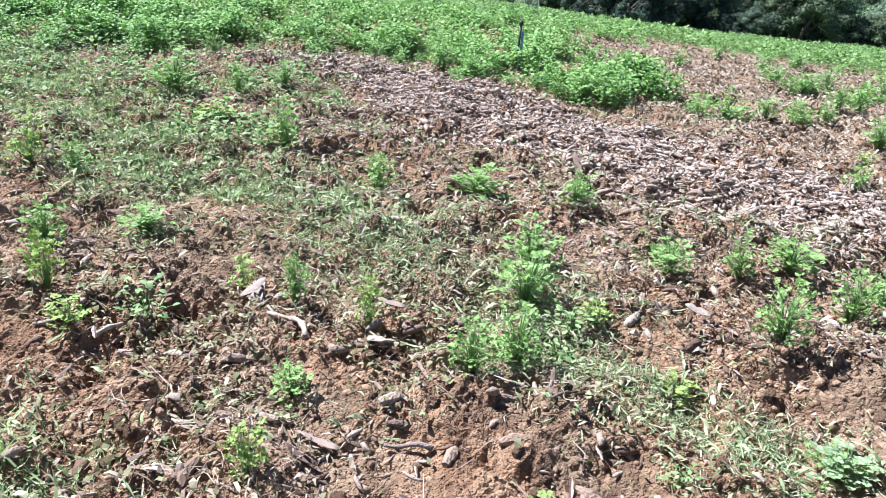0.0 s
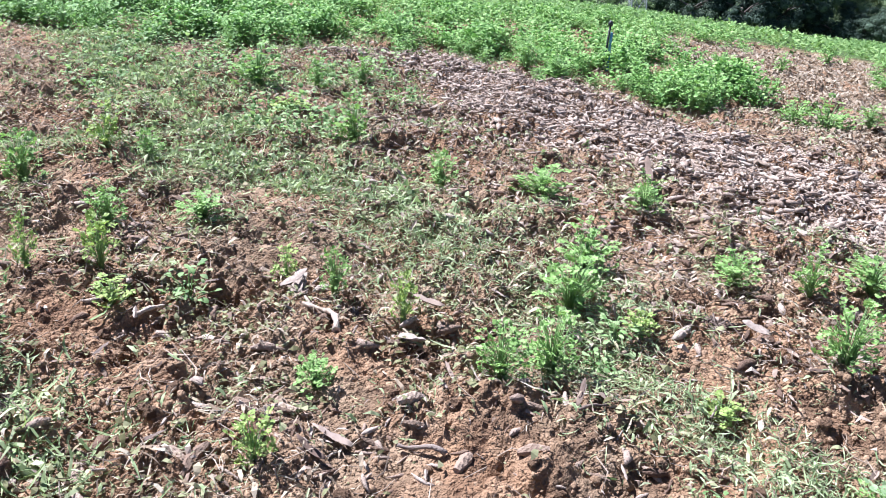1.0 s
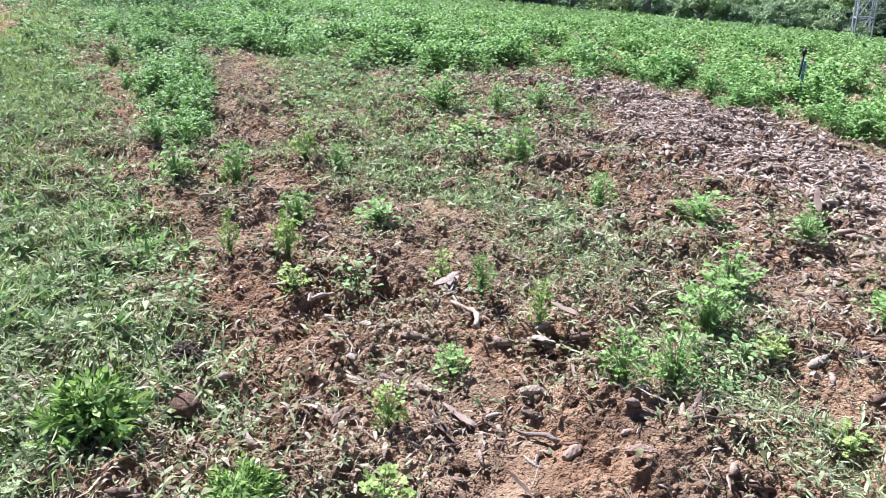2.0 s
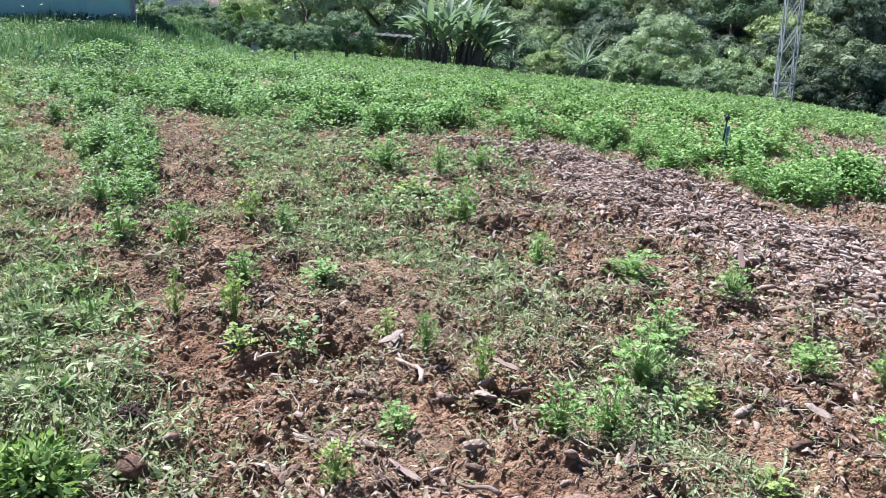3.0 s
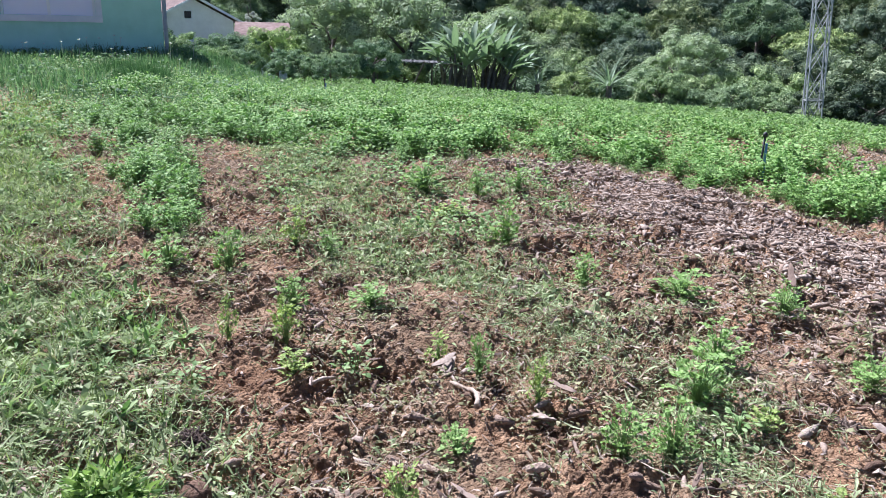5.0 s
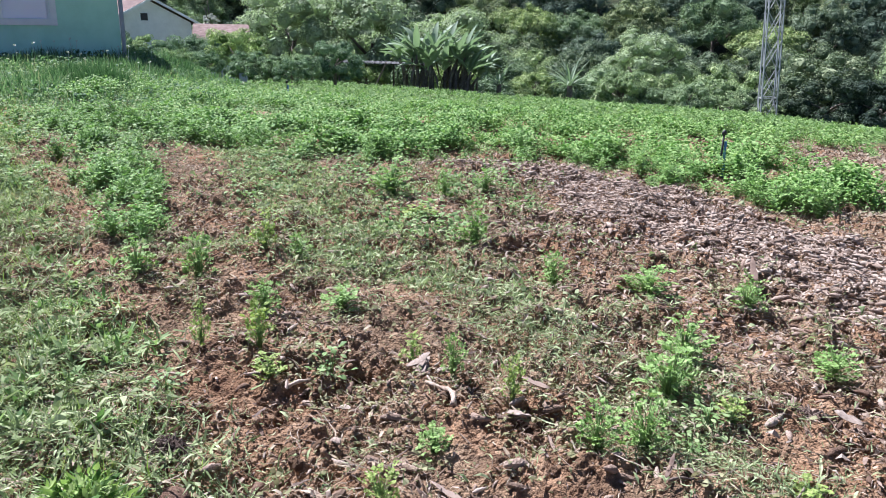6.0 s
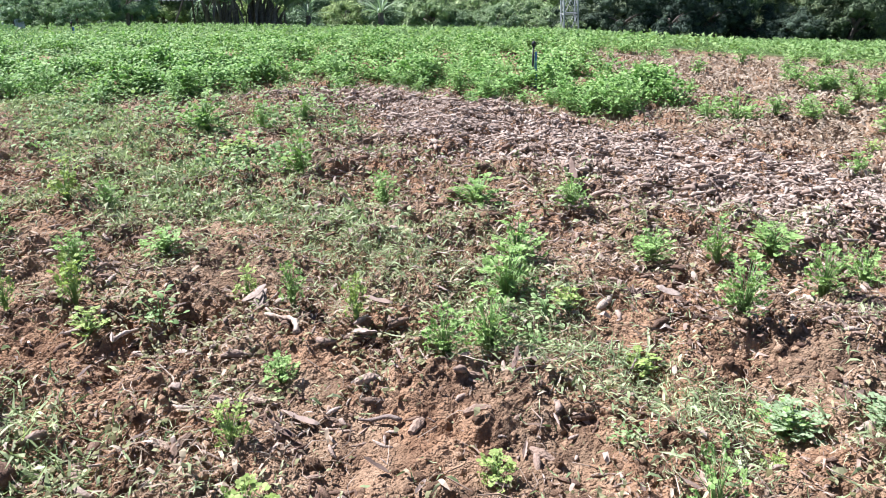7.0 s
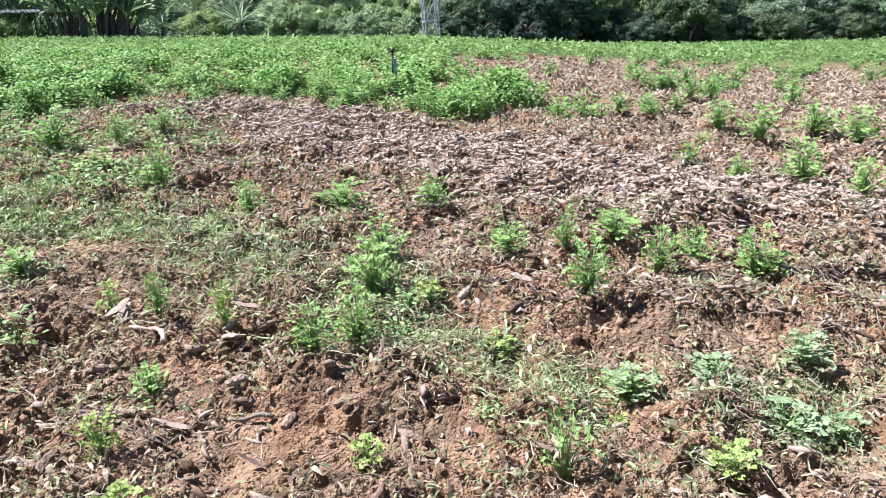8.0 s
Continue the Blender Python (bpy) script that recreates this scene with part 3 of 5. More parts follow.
LITE = [simple_leaf(3, 0.2, k) for k in range(3)]
BITS = [scrap(w, c, k) for k, (w, c) in enumerate(((0.10, 0.15), (0.05, -0.1), (0.18, 0.25), (0.028, 0.1), (0.02, 0.3), (0.07, 0.2), (0.035, 0.35)))]
CHIPS = [scrap(w, c, 20 + k) for k, (w, c) in enumerate(((0.11, 0.2), (0.06, -0.15), (0.17, 0.3), (0.04, 0.15), (0.08, 0.4)))]
def blade(bend, lean, wide=1.0):
    """A flat grass blade, 1 long, of four triangles."""
    V = []
    for k, w in enumerate((0.026, 0.022, 0.003)):
        q, w = k / 2, w * wide
        V += [(-w + lean * q * q, q * math.cos(bend * q), q * math.sin(bend * q)), (w + lean * q * q, q * math.cos(bend * q), q * math.sin(bend * q) + 0.01)]
    return np.array(V), np.array([(0, 1, 3), (0, 3, 2), (2, 3, 5), (2, 5, 4)])


BLADES = [blade(b, t) for b, t in ((0.5, 0.2), (-0.9, -0.3), (-1.5, 0.4), (0.1, 0.0))]
WIDE_BLADES = [blade(b, t, 1.9) for b, t in ((-0.8, 0.3), (-1.4, -0.4), (-2.0, 0.2), (0.4, -0.3))]
TWIGS = [(v, t[:12]) for v, t in (tube([(0, -0.5, 0), (b, 0, b / 2), (0, 0.5, 0)], [0.018, 0.022, 0.012], 3) for b in (0.0, 0.08, -0.15, 0.22))]


def rosette(seed, n, wide, rise):
    """A low weed: n narrow leaves from one point, about 1 across."""
    r = random.Random(seed)
    out = []
    for k in range(n):
        m = pose(0, 0, 0, 0, 0, 360 * k / n + r.uniform(-25, 25)) @ pose(0, 0, 0, r.uniform(*rise)) @ Matrix.Scale(r.uniform(0.35, 0.6), 4)
        out.append(moved(strip(1, [0.05, wide, 0.02], -r.uniform(0.2, 1.0), 0.18), m))
    return join(out)


ROSETTES = [rosette(k, 6, 0.26 - 0.03 * (k % 3), (8, 60)) for k in range(6)]
CURLS = [scrap(w, c, 60 + k) for k, (w, c) in enumerate(((0.10, 0.5), (0.14, -0.5), (0.07, 0.6)))]
STRANDS = [strip(1, [0.03, 0.06, 0.045, 0.008], b, 0.25, t) for b, t in ((1.7, 0.9), (-1.5, -1.2), (2.4, 0.4), (-0.8, 1.5))]
TWISTS = [strip(1, [0.05, 0.09, 0.07, 0.01], b, 0.35, t) for b, t in ((1.6, 0.9), (-1.4, -0.8), (2.2, 0.3))]
LONG = [strip(1, [0.07, 0.12, 0.012], b, 0.2, t) for b, t in ((0.5, 0.6), (-0.7, -0.5), (-0.2, 1.0))]


def spots(n, x0, x1, y0, y1, dens, sink=0.0):
    """Random places on the ground, thinned by a density in x and y."""
    x, y = rng.uniform(x0, x1, n), rng.uniform(y0, y1, n)
    keep = rng.random(n) < dens(x, y)
    x, y = x[keep], y[keep]
    return np.stack([x, y, ground(x, y) - sink], 1)


def flat_angles(n, tilt=0.35):
    return rng.uniform(0, 2 * math.pi, n), rng.normal(0, tilt, n), rng.normal(0, tilt, n)


def singles(n, name, shapes, mat, p, ang, size, label, category, group, smooth=True):
    """The first n of many small pieces as things of their own, on a few shared meshes; returns the rest."""
    one = [mesh_of(name, *e, smooth=smooth) for e in shapes]
    for me in one:
        me.materials.append(mat)
    for k in range(n):
        ob = tagged(new(name, one[k % len(one)]), label, category, group)
        ob.matrix_basis = pose(*p[k], *(math.degrees(a[k]) for a in (ang[1], ang[2], ang[0]))) @ Matrix.Scale(size[k], 4)
    return p[n:], [a[n:] for a in ang], size[n:]


def nearest(p, ang, size, weight=0.0):
    """Sorted so that the pieces nearest to the walk, and the larger ones, come first."""
    order = np.argsort(p[:, 1] + 0.35 * np.abs(p[:, 0] - 0.6) - weight * size)
    return p[order], [a[order] for a in ang], size[order]


# ------------------------------------------------------------------ husks, clods, cut weeds
def litter():
    def sparse(x, y):
        return 0.45 + 0.5 * step(y - 3.0, 0.4) * step(x + 1.0, 0.4) * step(band_far(x) + 0.8 - y, 0.3)

    def skirt(x, y):
        """Cobs thin out over the soil on the near side of the heap and beyond it."""
        near = np.exp(-np.clip(band_near(x) - y, 0, 9) / 1.0) * step(x + 1.6, 0.3)
        return np.maximum(near, 0.75 * step(x - 1.15, 0.3) * step(y - 2.75, 0.2)) * step(band_far(x) + 0.5 - y, 0.15) * (1 - 0.7 * in_bare(x, y)) * np.clip(0.55 + 0.9 * grain(x / 0.3, y / 0.3, 66), 0.08, 1)

    def heaped(n, x0, x1, y0, y1, want, rise):
        p = spots(n, x0, x1, y0, y1, want, 0.0)
        p[:, 2] += rng.uniform(-0.004, rise, len(p))
        return p

    # the heap itself: whole ears, split husks, small bits
    p = heaped(34000, -2.6, 5.2, 3.0, 8.4, in_band, 0.026)
    p, ang, size = nearest(p, flat_angles(len(p), 0.13), 0.034 + 0.066 * rng.random(len(p)) ** 1.7)
    p, ang, size = singles(180, "corn_cob", EARS, COB_PART, p, ang, size, "grey dry corn cob in its husk on the heap", "corn cob", "corn cobs of the heap")
    stuff("cob_heap", strew(EARS, p, *ang, size), COB_MANY,
          "long low heap of grey dry corn cobs in their husks", "corn cobs", smooth=True)
    p = heaped(24000, -2.6, 5.2, 3.0, 8.4, in_band, 0.03)
    p, ang, size = nearest(p, flat_angles(len(p), 0.16), 0.022 + 0.045 * rng.random(len(p)) ** 1.4)
    p, ang, size = singles(200, "split_husk", SHORT_HUSKS, HUSK_PART, p, ang, size, "split grey dry husk on the heap of cobs", "corn husk", "split husks of the heap")
    stuff("husk_heap", strew(SHORT_HUSKS + HUSKS[:3], p, *ang, size), HUSK,
          "split grey dry husks on the heap of cobs", "corn husks")
    p = spots(120000, -2.6, 5.2, 3.0, 8.4, in_band, -0.012)
    stuff("husk_heap", strew(CHIPS, p, *flat_angles(len(p), 0.2), rng.uniform(0.016, 0.05, len(p))), HUSK,
          "small broken bits of dry husk between the larger ones", "corn husks")
    # brown cobs and stalks over the soil
    p = heaped(27000, -1.8, 5.5, 2.6, 8.6, lambda x, y: skirt(x, y) * (1 - in_band(x, y)), 0.012)
    p, ang, size = nearest(p, flat_angles(len(p), 0.2), 0.035 + 0.085 * rng.random(len(p)) ** 1.5, 12)
    p, ang, size = singles(240, "corn_stalk", SLIM, BURIED_PART, p, ang, size, "earthy brown piece of corn stalk in the soil", "corn stalk", "stalks in the soil")
    stuff("buried_cobs", strew(EARS + SLIM, p, *ang, size), BURIED,
          "earthy brown corn cobs and stalks half sunk in the soil", "corn cobs", smooth=True)
    p = heaped(15000, -3.8, 3.2, 1.4, 5.2, lambda x, y: np.clip(0.10 + 0.8 * grain(x / 0.28, y / 0.28, 67), 0.02, 0.7) * (1 - 0.85 * in_bare(x, y)), 0.008)
    stuff("buried_cobs", strew(SLIM + EARS[:3], p, *flat_angles(len(p), 0.25), 0.03 + 0.08 * rng.random(len(p)) ** 2), BURIED,
          "earthy brown corn stalks and cobs half sunk in the soil", "corn cobs", smooth=True)
    p = spots(60000, -3.5, 4.5, 1.4, 8.4, lambda x, y: sparse(x, y) * (1 - in_band(x, y)) * (1 - 0.8 * in_bare(x, y)) * np.clip(0.5 + 1.1 * grain(x / 0.33, y / 0.33, 61), 0.04, 1), -0.012)
    stuff("husk_litter", strew(CHIPS, p, *flat_angles(len(p), 0.3), 0.012 + 0.05 * rng.random(len(p)) ** 2), HUSK_DULL,
          "scattered grey bits of dry husk on the soil", "corn husks")
    p = spots(34000, -1.5, 5.6, 2.6, 8.8, lambda x, y: skirt(x, y) * (1 - in_band(x, y)), -0.012)
    stuff("husk_litter", strew(CHIPS + SHORT_HUSKS[:1], p, *flat_angles(len(p), 0.22), 0.016 + 0.05 * rng.random(len(p)) ** 1.7), HUSK_DULL,
          "grey broken husks thinning out round the heap", "corn husks")
    p = spots(115000, 1.6, 12, 4.0, 14, lambda x, y: in_husk2(x, y), -0.014)
    stuff("husk_litter", strew(CHIPS, p, *flat_angles(len(p), 0.22), 0.03 + 0.065 * rng.random(len(p)) ** 1.5), STRAW,
          "farther spread of pale dry husks between the crops", "corn husks")
    # the soil's own clods and crumbs
    p = spots(62000, -3.2, 3.6, 1.4, 6.0, lambda x, y: (0.12 + 0.75 * np.clip(grain(x / 0.30, y / 0.30, 31) + 0.25, 0, 1)) * np.clip(1.15 - (y - 2.2) / 4.5, 0.2, 1), 0.006)
    p, ang, size = nearest(p, flat_angles(len(p), 0.6), 0.010 + 0.036 * rng.random(len(p)) ** 2.6, 60)
    p, ang, size = singles(180, "clod", CLODS, CLOD_ONE, p, ang, size, "loose reddish brown clod of soil", "clod", "large clods")
    stuff("clods", strew(CLODS, p, *ang, size), CLOD,
          "loose reddish brown soil clods", "soil clods", smooth=True)
    p = spots(62000, -2.4, 3.2, 1.4, 4.2, lambda x, y: np.clip(0.35 + 0.7 * grain(x / 0.3, y / 0.3, 33) - 0.1 * in_bare(x, y), 0.06, 1), -0.003)
    stuff("crumbs", strew(CRUMBS, p, *flat_angles(len(p), 0.8), 0.005 + 0.012 * rng.random(len(p)) ** 2), CLOD,
          "fine reddish brown soil crumbs", "soil crumbs", smooth=True)
    thick = lambda x, y: np.clip(0.8 + 0.5 * grain(x / 0.2, y / 0.2, 41), 0.2, 1)
    p = spots(205000, -3.2, 3.6, 1.0, 4.4, lambda x, y: np.maximum(in_mulch(x, y), (0.27 + 0.12 * step(-0.7 - x, 0.4)) * np.clip(0.12 + 2.2 * grain(x / 0.30, y / 0.30, 43), 0.04, 1)) * thick(x, y) * (1 - 0.88 * in_bare(x, y)), -0.022)
    stuff("cut_weeds", strew(BITS[:2] + BITS[5:6] + STRANDS[:2] + TWISTS, p, *flat_angles(len(p), 0.3), 0.016 + 0.052 * rng.random(len(p)) ** 1.6), WILT,
          "wilted grey green cut weeds matted on the soil", "cut weeds")
    p = spots(17000, -3.2, 3.0, 1.2, 6.0, lambda x, y: np.clip(in_mulch(x, y), 0.05, 0.9) * thick(x, y) * (1 - 0.9 * in_bare(x, y)) * (1 - in_band(x, y)), -0.03)
    stuff("cut_weeds", strew(TWISTS + STRANDS + LONG, p, *flat_angles(len(p), 0.25), 0.05 + 0.06 * rng.random(len(p)) ** 1.6), WILT,
          "long wilted grey green weed stems and leaves on the path", "cut weeds")
    p = spots(60000, -4.0, 3.8, 1.3, 5.2, lambda x, y: np.clip(0.30 + 0.9 * grain(x / 0.4, y / 0.4, 52), 0.08, 0.8) * (1 - 0.8 * in_bare(x, y)) * (1 - in_band(x, y)), -0.024)
    stuff("leaf_litter", strew(BITS[:1] + BITS[2:3] + [scrap(0.26, 0.3, 41), scrap(0.30, -0.25, 42), scrap(0.14, 0.3, 43)], p, *flat_angles(len(p), 0.35), 0.012 + 0.036 * rng.random(len(p)) ** 1.6), SCRAP,
          "small olive and straw-coloured dead leaves on the soil", "dead leaves")
    p = spots(170000, -8, 2.5, 4.0, 9.5, lambda x, y: np.clip(in_mulch(x, y), 0.07 + 0.34 * step(-0.6 - x, 0.3) * np.clip(0.55 + 2.0 * grain(x / 0.4, y / 0.4, 45), 0.12, 1), 1) * thick(x, y) * (1 - 0.85 * in_strip(x, y)) * (1 - in_band(x, y)), -0.026)
    stuff("cut_weeds", strew(BITS[:3] + BITS[5:6] + CURLS, p, *flat_angles(len(p), 0.45), 0.025 + 0.055 * rng.random(len(p)) ** 1.3), WILT,
          "wilted grey green cut weeds on the trodden path", "cut weeds")
    p = spots(120000, -7.5, 3.6, 1.3, 8.0, lambda x, y: np.clip(np.maximum(0.22 + 1.3 * grain(x / 0.3, y / 0.3, 48), 0.8 * in_strip(x, y)), 0.05, 0.9) * (1 - 0.9 * in_bare(x, y)) * (1 - in_band(x, y)) * (1 - 0.85 * in_mulch(x, y)), -0.018)
    stuff("dry_fibre", strew([BITS[1], BITS[3], BITS[4], BITS[6], CHIPS[0]], p, *flat_angles(len(p), 0.2), 0.02 + 0.06 * rng.random(len(p)) ** 1.7), FIBRE,
          "grey fibrous shreds of dry stalks and leaves on the soil", "dry stalks")
    p = spots(60000, 1.8, 10, 5.2, 13, lambda x, y: step(y - band_far(x) - 0.2, 0.15) * step(x - crop_right(y), 0.3) * np.clip(0.5 + 1.0 * grain(x / 0.5, y / 0.5, 64), 0.15, 1), -0.012)
    stuff("dry_fibre", strew(BITS[:2] + CHIPS[:2], p, *flat_angles(len(p), 0.3), 0.03 + 0.06 * rng.random(len(p)) ** 1.5), FIBRE,
          "grey brown shreds of dry stalks between the farther crops", "dry stalks")
    # the grass beside the field
    verge = lambda x, y: step(grass_edge(y) - 0.12 + 0.4 * grain(x / 0.5, y / 0.5, 46) - x, 0.16) * step(y - 0.4, 0.5)
    p = spots(120000, -6.5, -0.7, -0.5, 6.0, lambda x, y: verge(x, y) * np.clip(0.55 + 0.9 * grain(x / 0.25, y / 0.25, 49), 0.12, 1), -0.02)
    n = len(p)
    stuff("cut_grass", strew(WIDE_BLADES, p, rng.uniform(0, 6.3, n), rng.normal(0.15, 0.3, n), rng.normal(0, 0.4, n), rng.uniform(0.05, 0.13, n)), PALE_WILT,
          "long pale wilted grass leaves lying matted", "cut grass")
    p = spots(26000, -5, 4.0, 1.3, 7.0, lambda x, y: np.clip(in_mulch(x, y), 0.3, 0.9) * (1 - 0.8 * in_bare(x, y)), -0.022)
    stuff("straw", strew(TWIGS, p, *flat_angles(len(p), 0.25), rng.uniform(0.03, 0.12, len(p))), TWIG,
          "thin pale dry stalks and straw on the soil", "straw")
    p = spots(110000, -10, -0.7, -0.5, 11, lambda x, y: verge(x + 0.15, y) * np.clip(0.35 + 1.1 * grain(x / 0.5, y / 0.5, 51) + 0.3 * step(-2.6 - x, 0.4), 0.06, 1), 0.005)
    n = len(p)
    stuff("grass", strew(BLADES, p, rng.uniform(0, 6.3, n), rng.uniform(0.2, 1.2, n), rng.normal(0, 0.3, n), rng.uniform(0.05, 0.13, n) * (1 + 0.5 * step(p[:, 1] - 5, 1))), GRASS,
          "short green and dry grass beside the field", "grass")
    p = spots(40000, -6, -0.8, 0.6, 6, lambda x, y: verge(x - 0.1, y) * np.clip(0.35 + 1.0 * grain(x / 0.3, y / 0.3, 56), 0.05, 1), -0.03)
    n = len(p)
    stuff("cut_weeds", strew(TWISTS + LONG + [scrap(0.16, 0.35, 44), scrap(0.12, -0.35, 45)], p, *flat_angles(n, 0.4), rng.uniform(0.03, 0.10, n)), PALE_WILT,
          "wilted grey green leaves lying over the verge", "cut weeds")
    p = spots(13000, -9, -0.8, 0.6, 9, lambda x, y: verge(x - 0.15, y) * np.clip(0.4 + 1.1 * grain(x / 0.35, y / 0.35, 55), 0.04, 1), -0.012)
    n = len(p)
    stuff("weeds", strew(ROSETTES, p, rng.uniform(0, 6.3, n), rng.normal(0, 0.25, n), rng.normal(0, 0.25, n), rng.uniform(0.06, 0.19, n)), WEED,
          "low green weeds in the grass beside the field", "weeds", smooth=True)


litter()

# ------------------------------------------------------------------ herbs
def at(x, y, sink=0.0):
    return float(ground(x, y)) - sink


def spray_places(seed, n, spread, height, lean=0.75, low=0.42):
    """Stalks from one crown: for each the bent line and the way that its leaf points."""
    r = random.Random(seed)
    out = []
    for k in range(n):
        a = r.uniform(0, 2 * math.pi)
        q = r.random() ** 0.6
        h = height * (1.0 - 0.42 * q * q) * r.uniform(low, 1.12)
        d = Vector((math.cos(a), math.sin(a), 0))
        tip = d * spread * q * lean * r.uniform(0.7, 1.2) + Vector((0, 0, h))
        mid = d * spread * q * 0.26 + Vector((0, 0, h * 0.62))
        out.append((Vector((0, 0, -0.02)) + d * 0.008, mid, tip, a + r.uniform(-0.9, 0.9), r.uniform(-0.6, 1.0), r.uniform(0.6, 1.3)))
    return out


def spray(leaflets, size, kind, shapes):
    """A stalked leaf of three leaflets, unit size."""
    one = shapes[kind]
    ms = [Matrix.Translation((0, 0.25, 0))]
    if leaflets == 3:
        ms += [Matrix.Translation((0.05, 0.1, 0)) @ pose(0, 0, 0, 12, 0, -75), Matrix.Translation((-0.05, 0.1, 0)) @ pose(0, 0, 0, 12, 0, 75)]
    return join([moved(one, m @ Matrix.Scale(size * s, 4)) for m, s in zip(ms, (1, 0.85, 0.85))])


def frond(seed):
    """A divided leaf: an end leaflet and two pairs, each toothed and cupped its own way, 1 long."""
    r = random.Random(seed)
    spots_on = [(0.0, 0.52, 0, 0.55), (0.05, 0.42, -62, 0.46), (-0.05, 0.42, 62, 0.46), (0.03, 0.12, -80, 0.42), (-0.03, 0.12, 80, 0.42)]
    out = [moved(strip(0.6, [0.03, 0.025, 0.02], 0.1), Matrix.Identity(4))]
    for k, (x, y, turn, size) in enumerate(spots_on):
        one = simple_leaf(4, 0.22 * r.choice((-1, 1, 1)), seed * 9 + k)
        out.append(moved(one, pose(x, y, 0, r.uniform(-15, 30), r.uniform(-25, 25), turn + r.uniform(-14, 14)) @ Matrix.Scale(size * r.uniform(0.85, 1.15), 4)))
    return join(out)


def sprig(seed):
    """A shoot tip: pointed leaves in loose whorls up a short stem, 1 long along +y."""
    r = random.Random(seed)
    out = [tube([(0, 0, 0), (0.02, 0.5, 0), (0, 0.95, 0)], [0.025, 0.02, 0.01], 3)]
    for k in range(9):
        up = 0.05 + 0.11 * k
        m = pose(0, up, 0, 0, 137.5 * k + r.uniform(-30, 30), 0) @ pose(0, 0, 0, r.uniform(30, 75)) @ Matrix.Scale(r.uniform(0.45, 0.85), 4)
        out.append(moved(strip(1, [0.05, 0.30, 0.26, 0.015], -r.uniform(0.4, 1.4), 0.12), m))
    return join(out)


SPRAY_MESHES = {}


def leaf_mesh(key, VT, mat):
    if key not in SPRAY_MESHES:
        SPRAY_MESHES[key] = mesh_of("leaf", *VT, smooth=True)
        SPRAY_MESHES[key].materials.append(mat)
    return SPRAY_MESHES[key]


def leaf_pose(tip, a, pitch, s):
    return Matrix.Translation(tip) @ pose(0, 0, 0, 0, 0, math.degrees(a) - 90) @ pose(0, 0, 0, math.degrees(pitch)) @ Matrix.Scale(s, 4)


def stalks(places, r0=0.0026):
    return join([tube([a, b, c], [r0, r0 * 0.75, r0 * 0.45], 4) for a, b, c, *_ in places])


def herb(seed, name, label, category, mat, n=26, leaf=0.07, kind="lobed", group=""):
    """A plant about 0.3 high and 0.3 wide: stalks, and each leaf a part."""
    thing = hub(name, label, category, group)
    places = spray_places(seed, n, 0.15, 0.28, 0.75, 0.22)
    part("stem_tuft", stalks(places[::2] if kind == "broad" else places), STEM, thing, smooth=True)
    for k, (_, _, tip, a, pitch, s) in enumerate(places):
        if kind == "lobed":
            me = leaf_mesh((mat.name, k % 5), frond(k % 5), mat)
        elif kind == "broad":
            me = leaf_mesh((mat.name, "b", k % 2), lance(0.62, -0.9 if k % 2 else -0.4, 0.1), mat)
        else:
            me = leaf_mesh((mat.name, "l", k % 3), sprig(k % 3), mat)
            base = Vector(tip) * 0.8
            shared("leafy_shoot", me, leaf_pose(base, a, 0.9 - 0.7 * math.hypot(tip[0], tip[1]) / 0.12 + 0.5 * pitch, leaf * s), thing)
            continue
        shared("leaf", me, leaf_pose(tip, a, pitch * (0.9 if kind == "lobed" else 1.0) + (0.15 if kind == "lobed" else -0.1), leaf * s) @ pose(0, 0, 0, 0, 50 * (s - 0.95)), thing)
    return thing


HERBS = {}


def plant_herb(kind, x, y, high, wide, turn):
    """kind: c coriander, y yellowing, s sparse, m half-wilted, b broad-leaved weed, w lance-leaved weed."""
    variant = (kind, int(turn) % 3)
    label, cat, mat, n, leaf, shape = {
        "c": ("bright green coriander plant with lobed leaves in the soil", "coriander", CROP_ONE, 80, 0.040, "lobed"),
        "y": ("spindly yellow green herb seedling in the soil", "herb", LIME, 48, 0.056, "lobed"),
        "s": ("sparse coriander plant with long bare stalks", "coriander", CROP_ONE, 36, 0.034, "lobed"),
        "m": ("low half-wilted weed with limp grey green leaves", "weed", LIMP, 60, 0.046, "lobed"),
        "b": ("low broad-leaved green weed in the soil", "weed", BROAD, 44, 0.038, "broad"),
        "w": ("bushy bright green weed with narrow leaves", "weed", BUSH, 125, 0.068, "lance"),
    }[kind]
    m = pose(x, y, at(x, y, 0.005), 0, 0, turn) @ Matrix.Diagonal((wide / 0.28, wide / 0.28, high / 0.30, 1))
    if variant not in HERBS:
        HERBS[variant] = herb(sum(map(ord, kind)) + variant[1] * 7, cat + "_plant", label, cat, mat, n, leaf, shape, "herbs and weeds on the bare ground")
        HERBS[variant].matrix_basis = m
    else:
        twin = HERBS[variant]
        keep = twin.matrix_basis.copy()
        twin.matrix_basis = Matrix.Identity(4)
        copy_thing(twin, m)
        twin.matrix_basis = keep


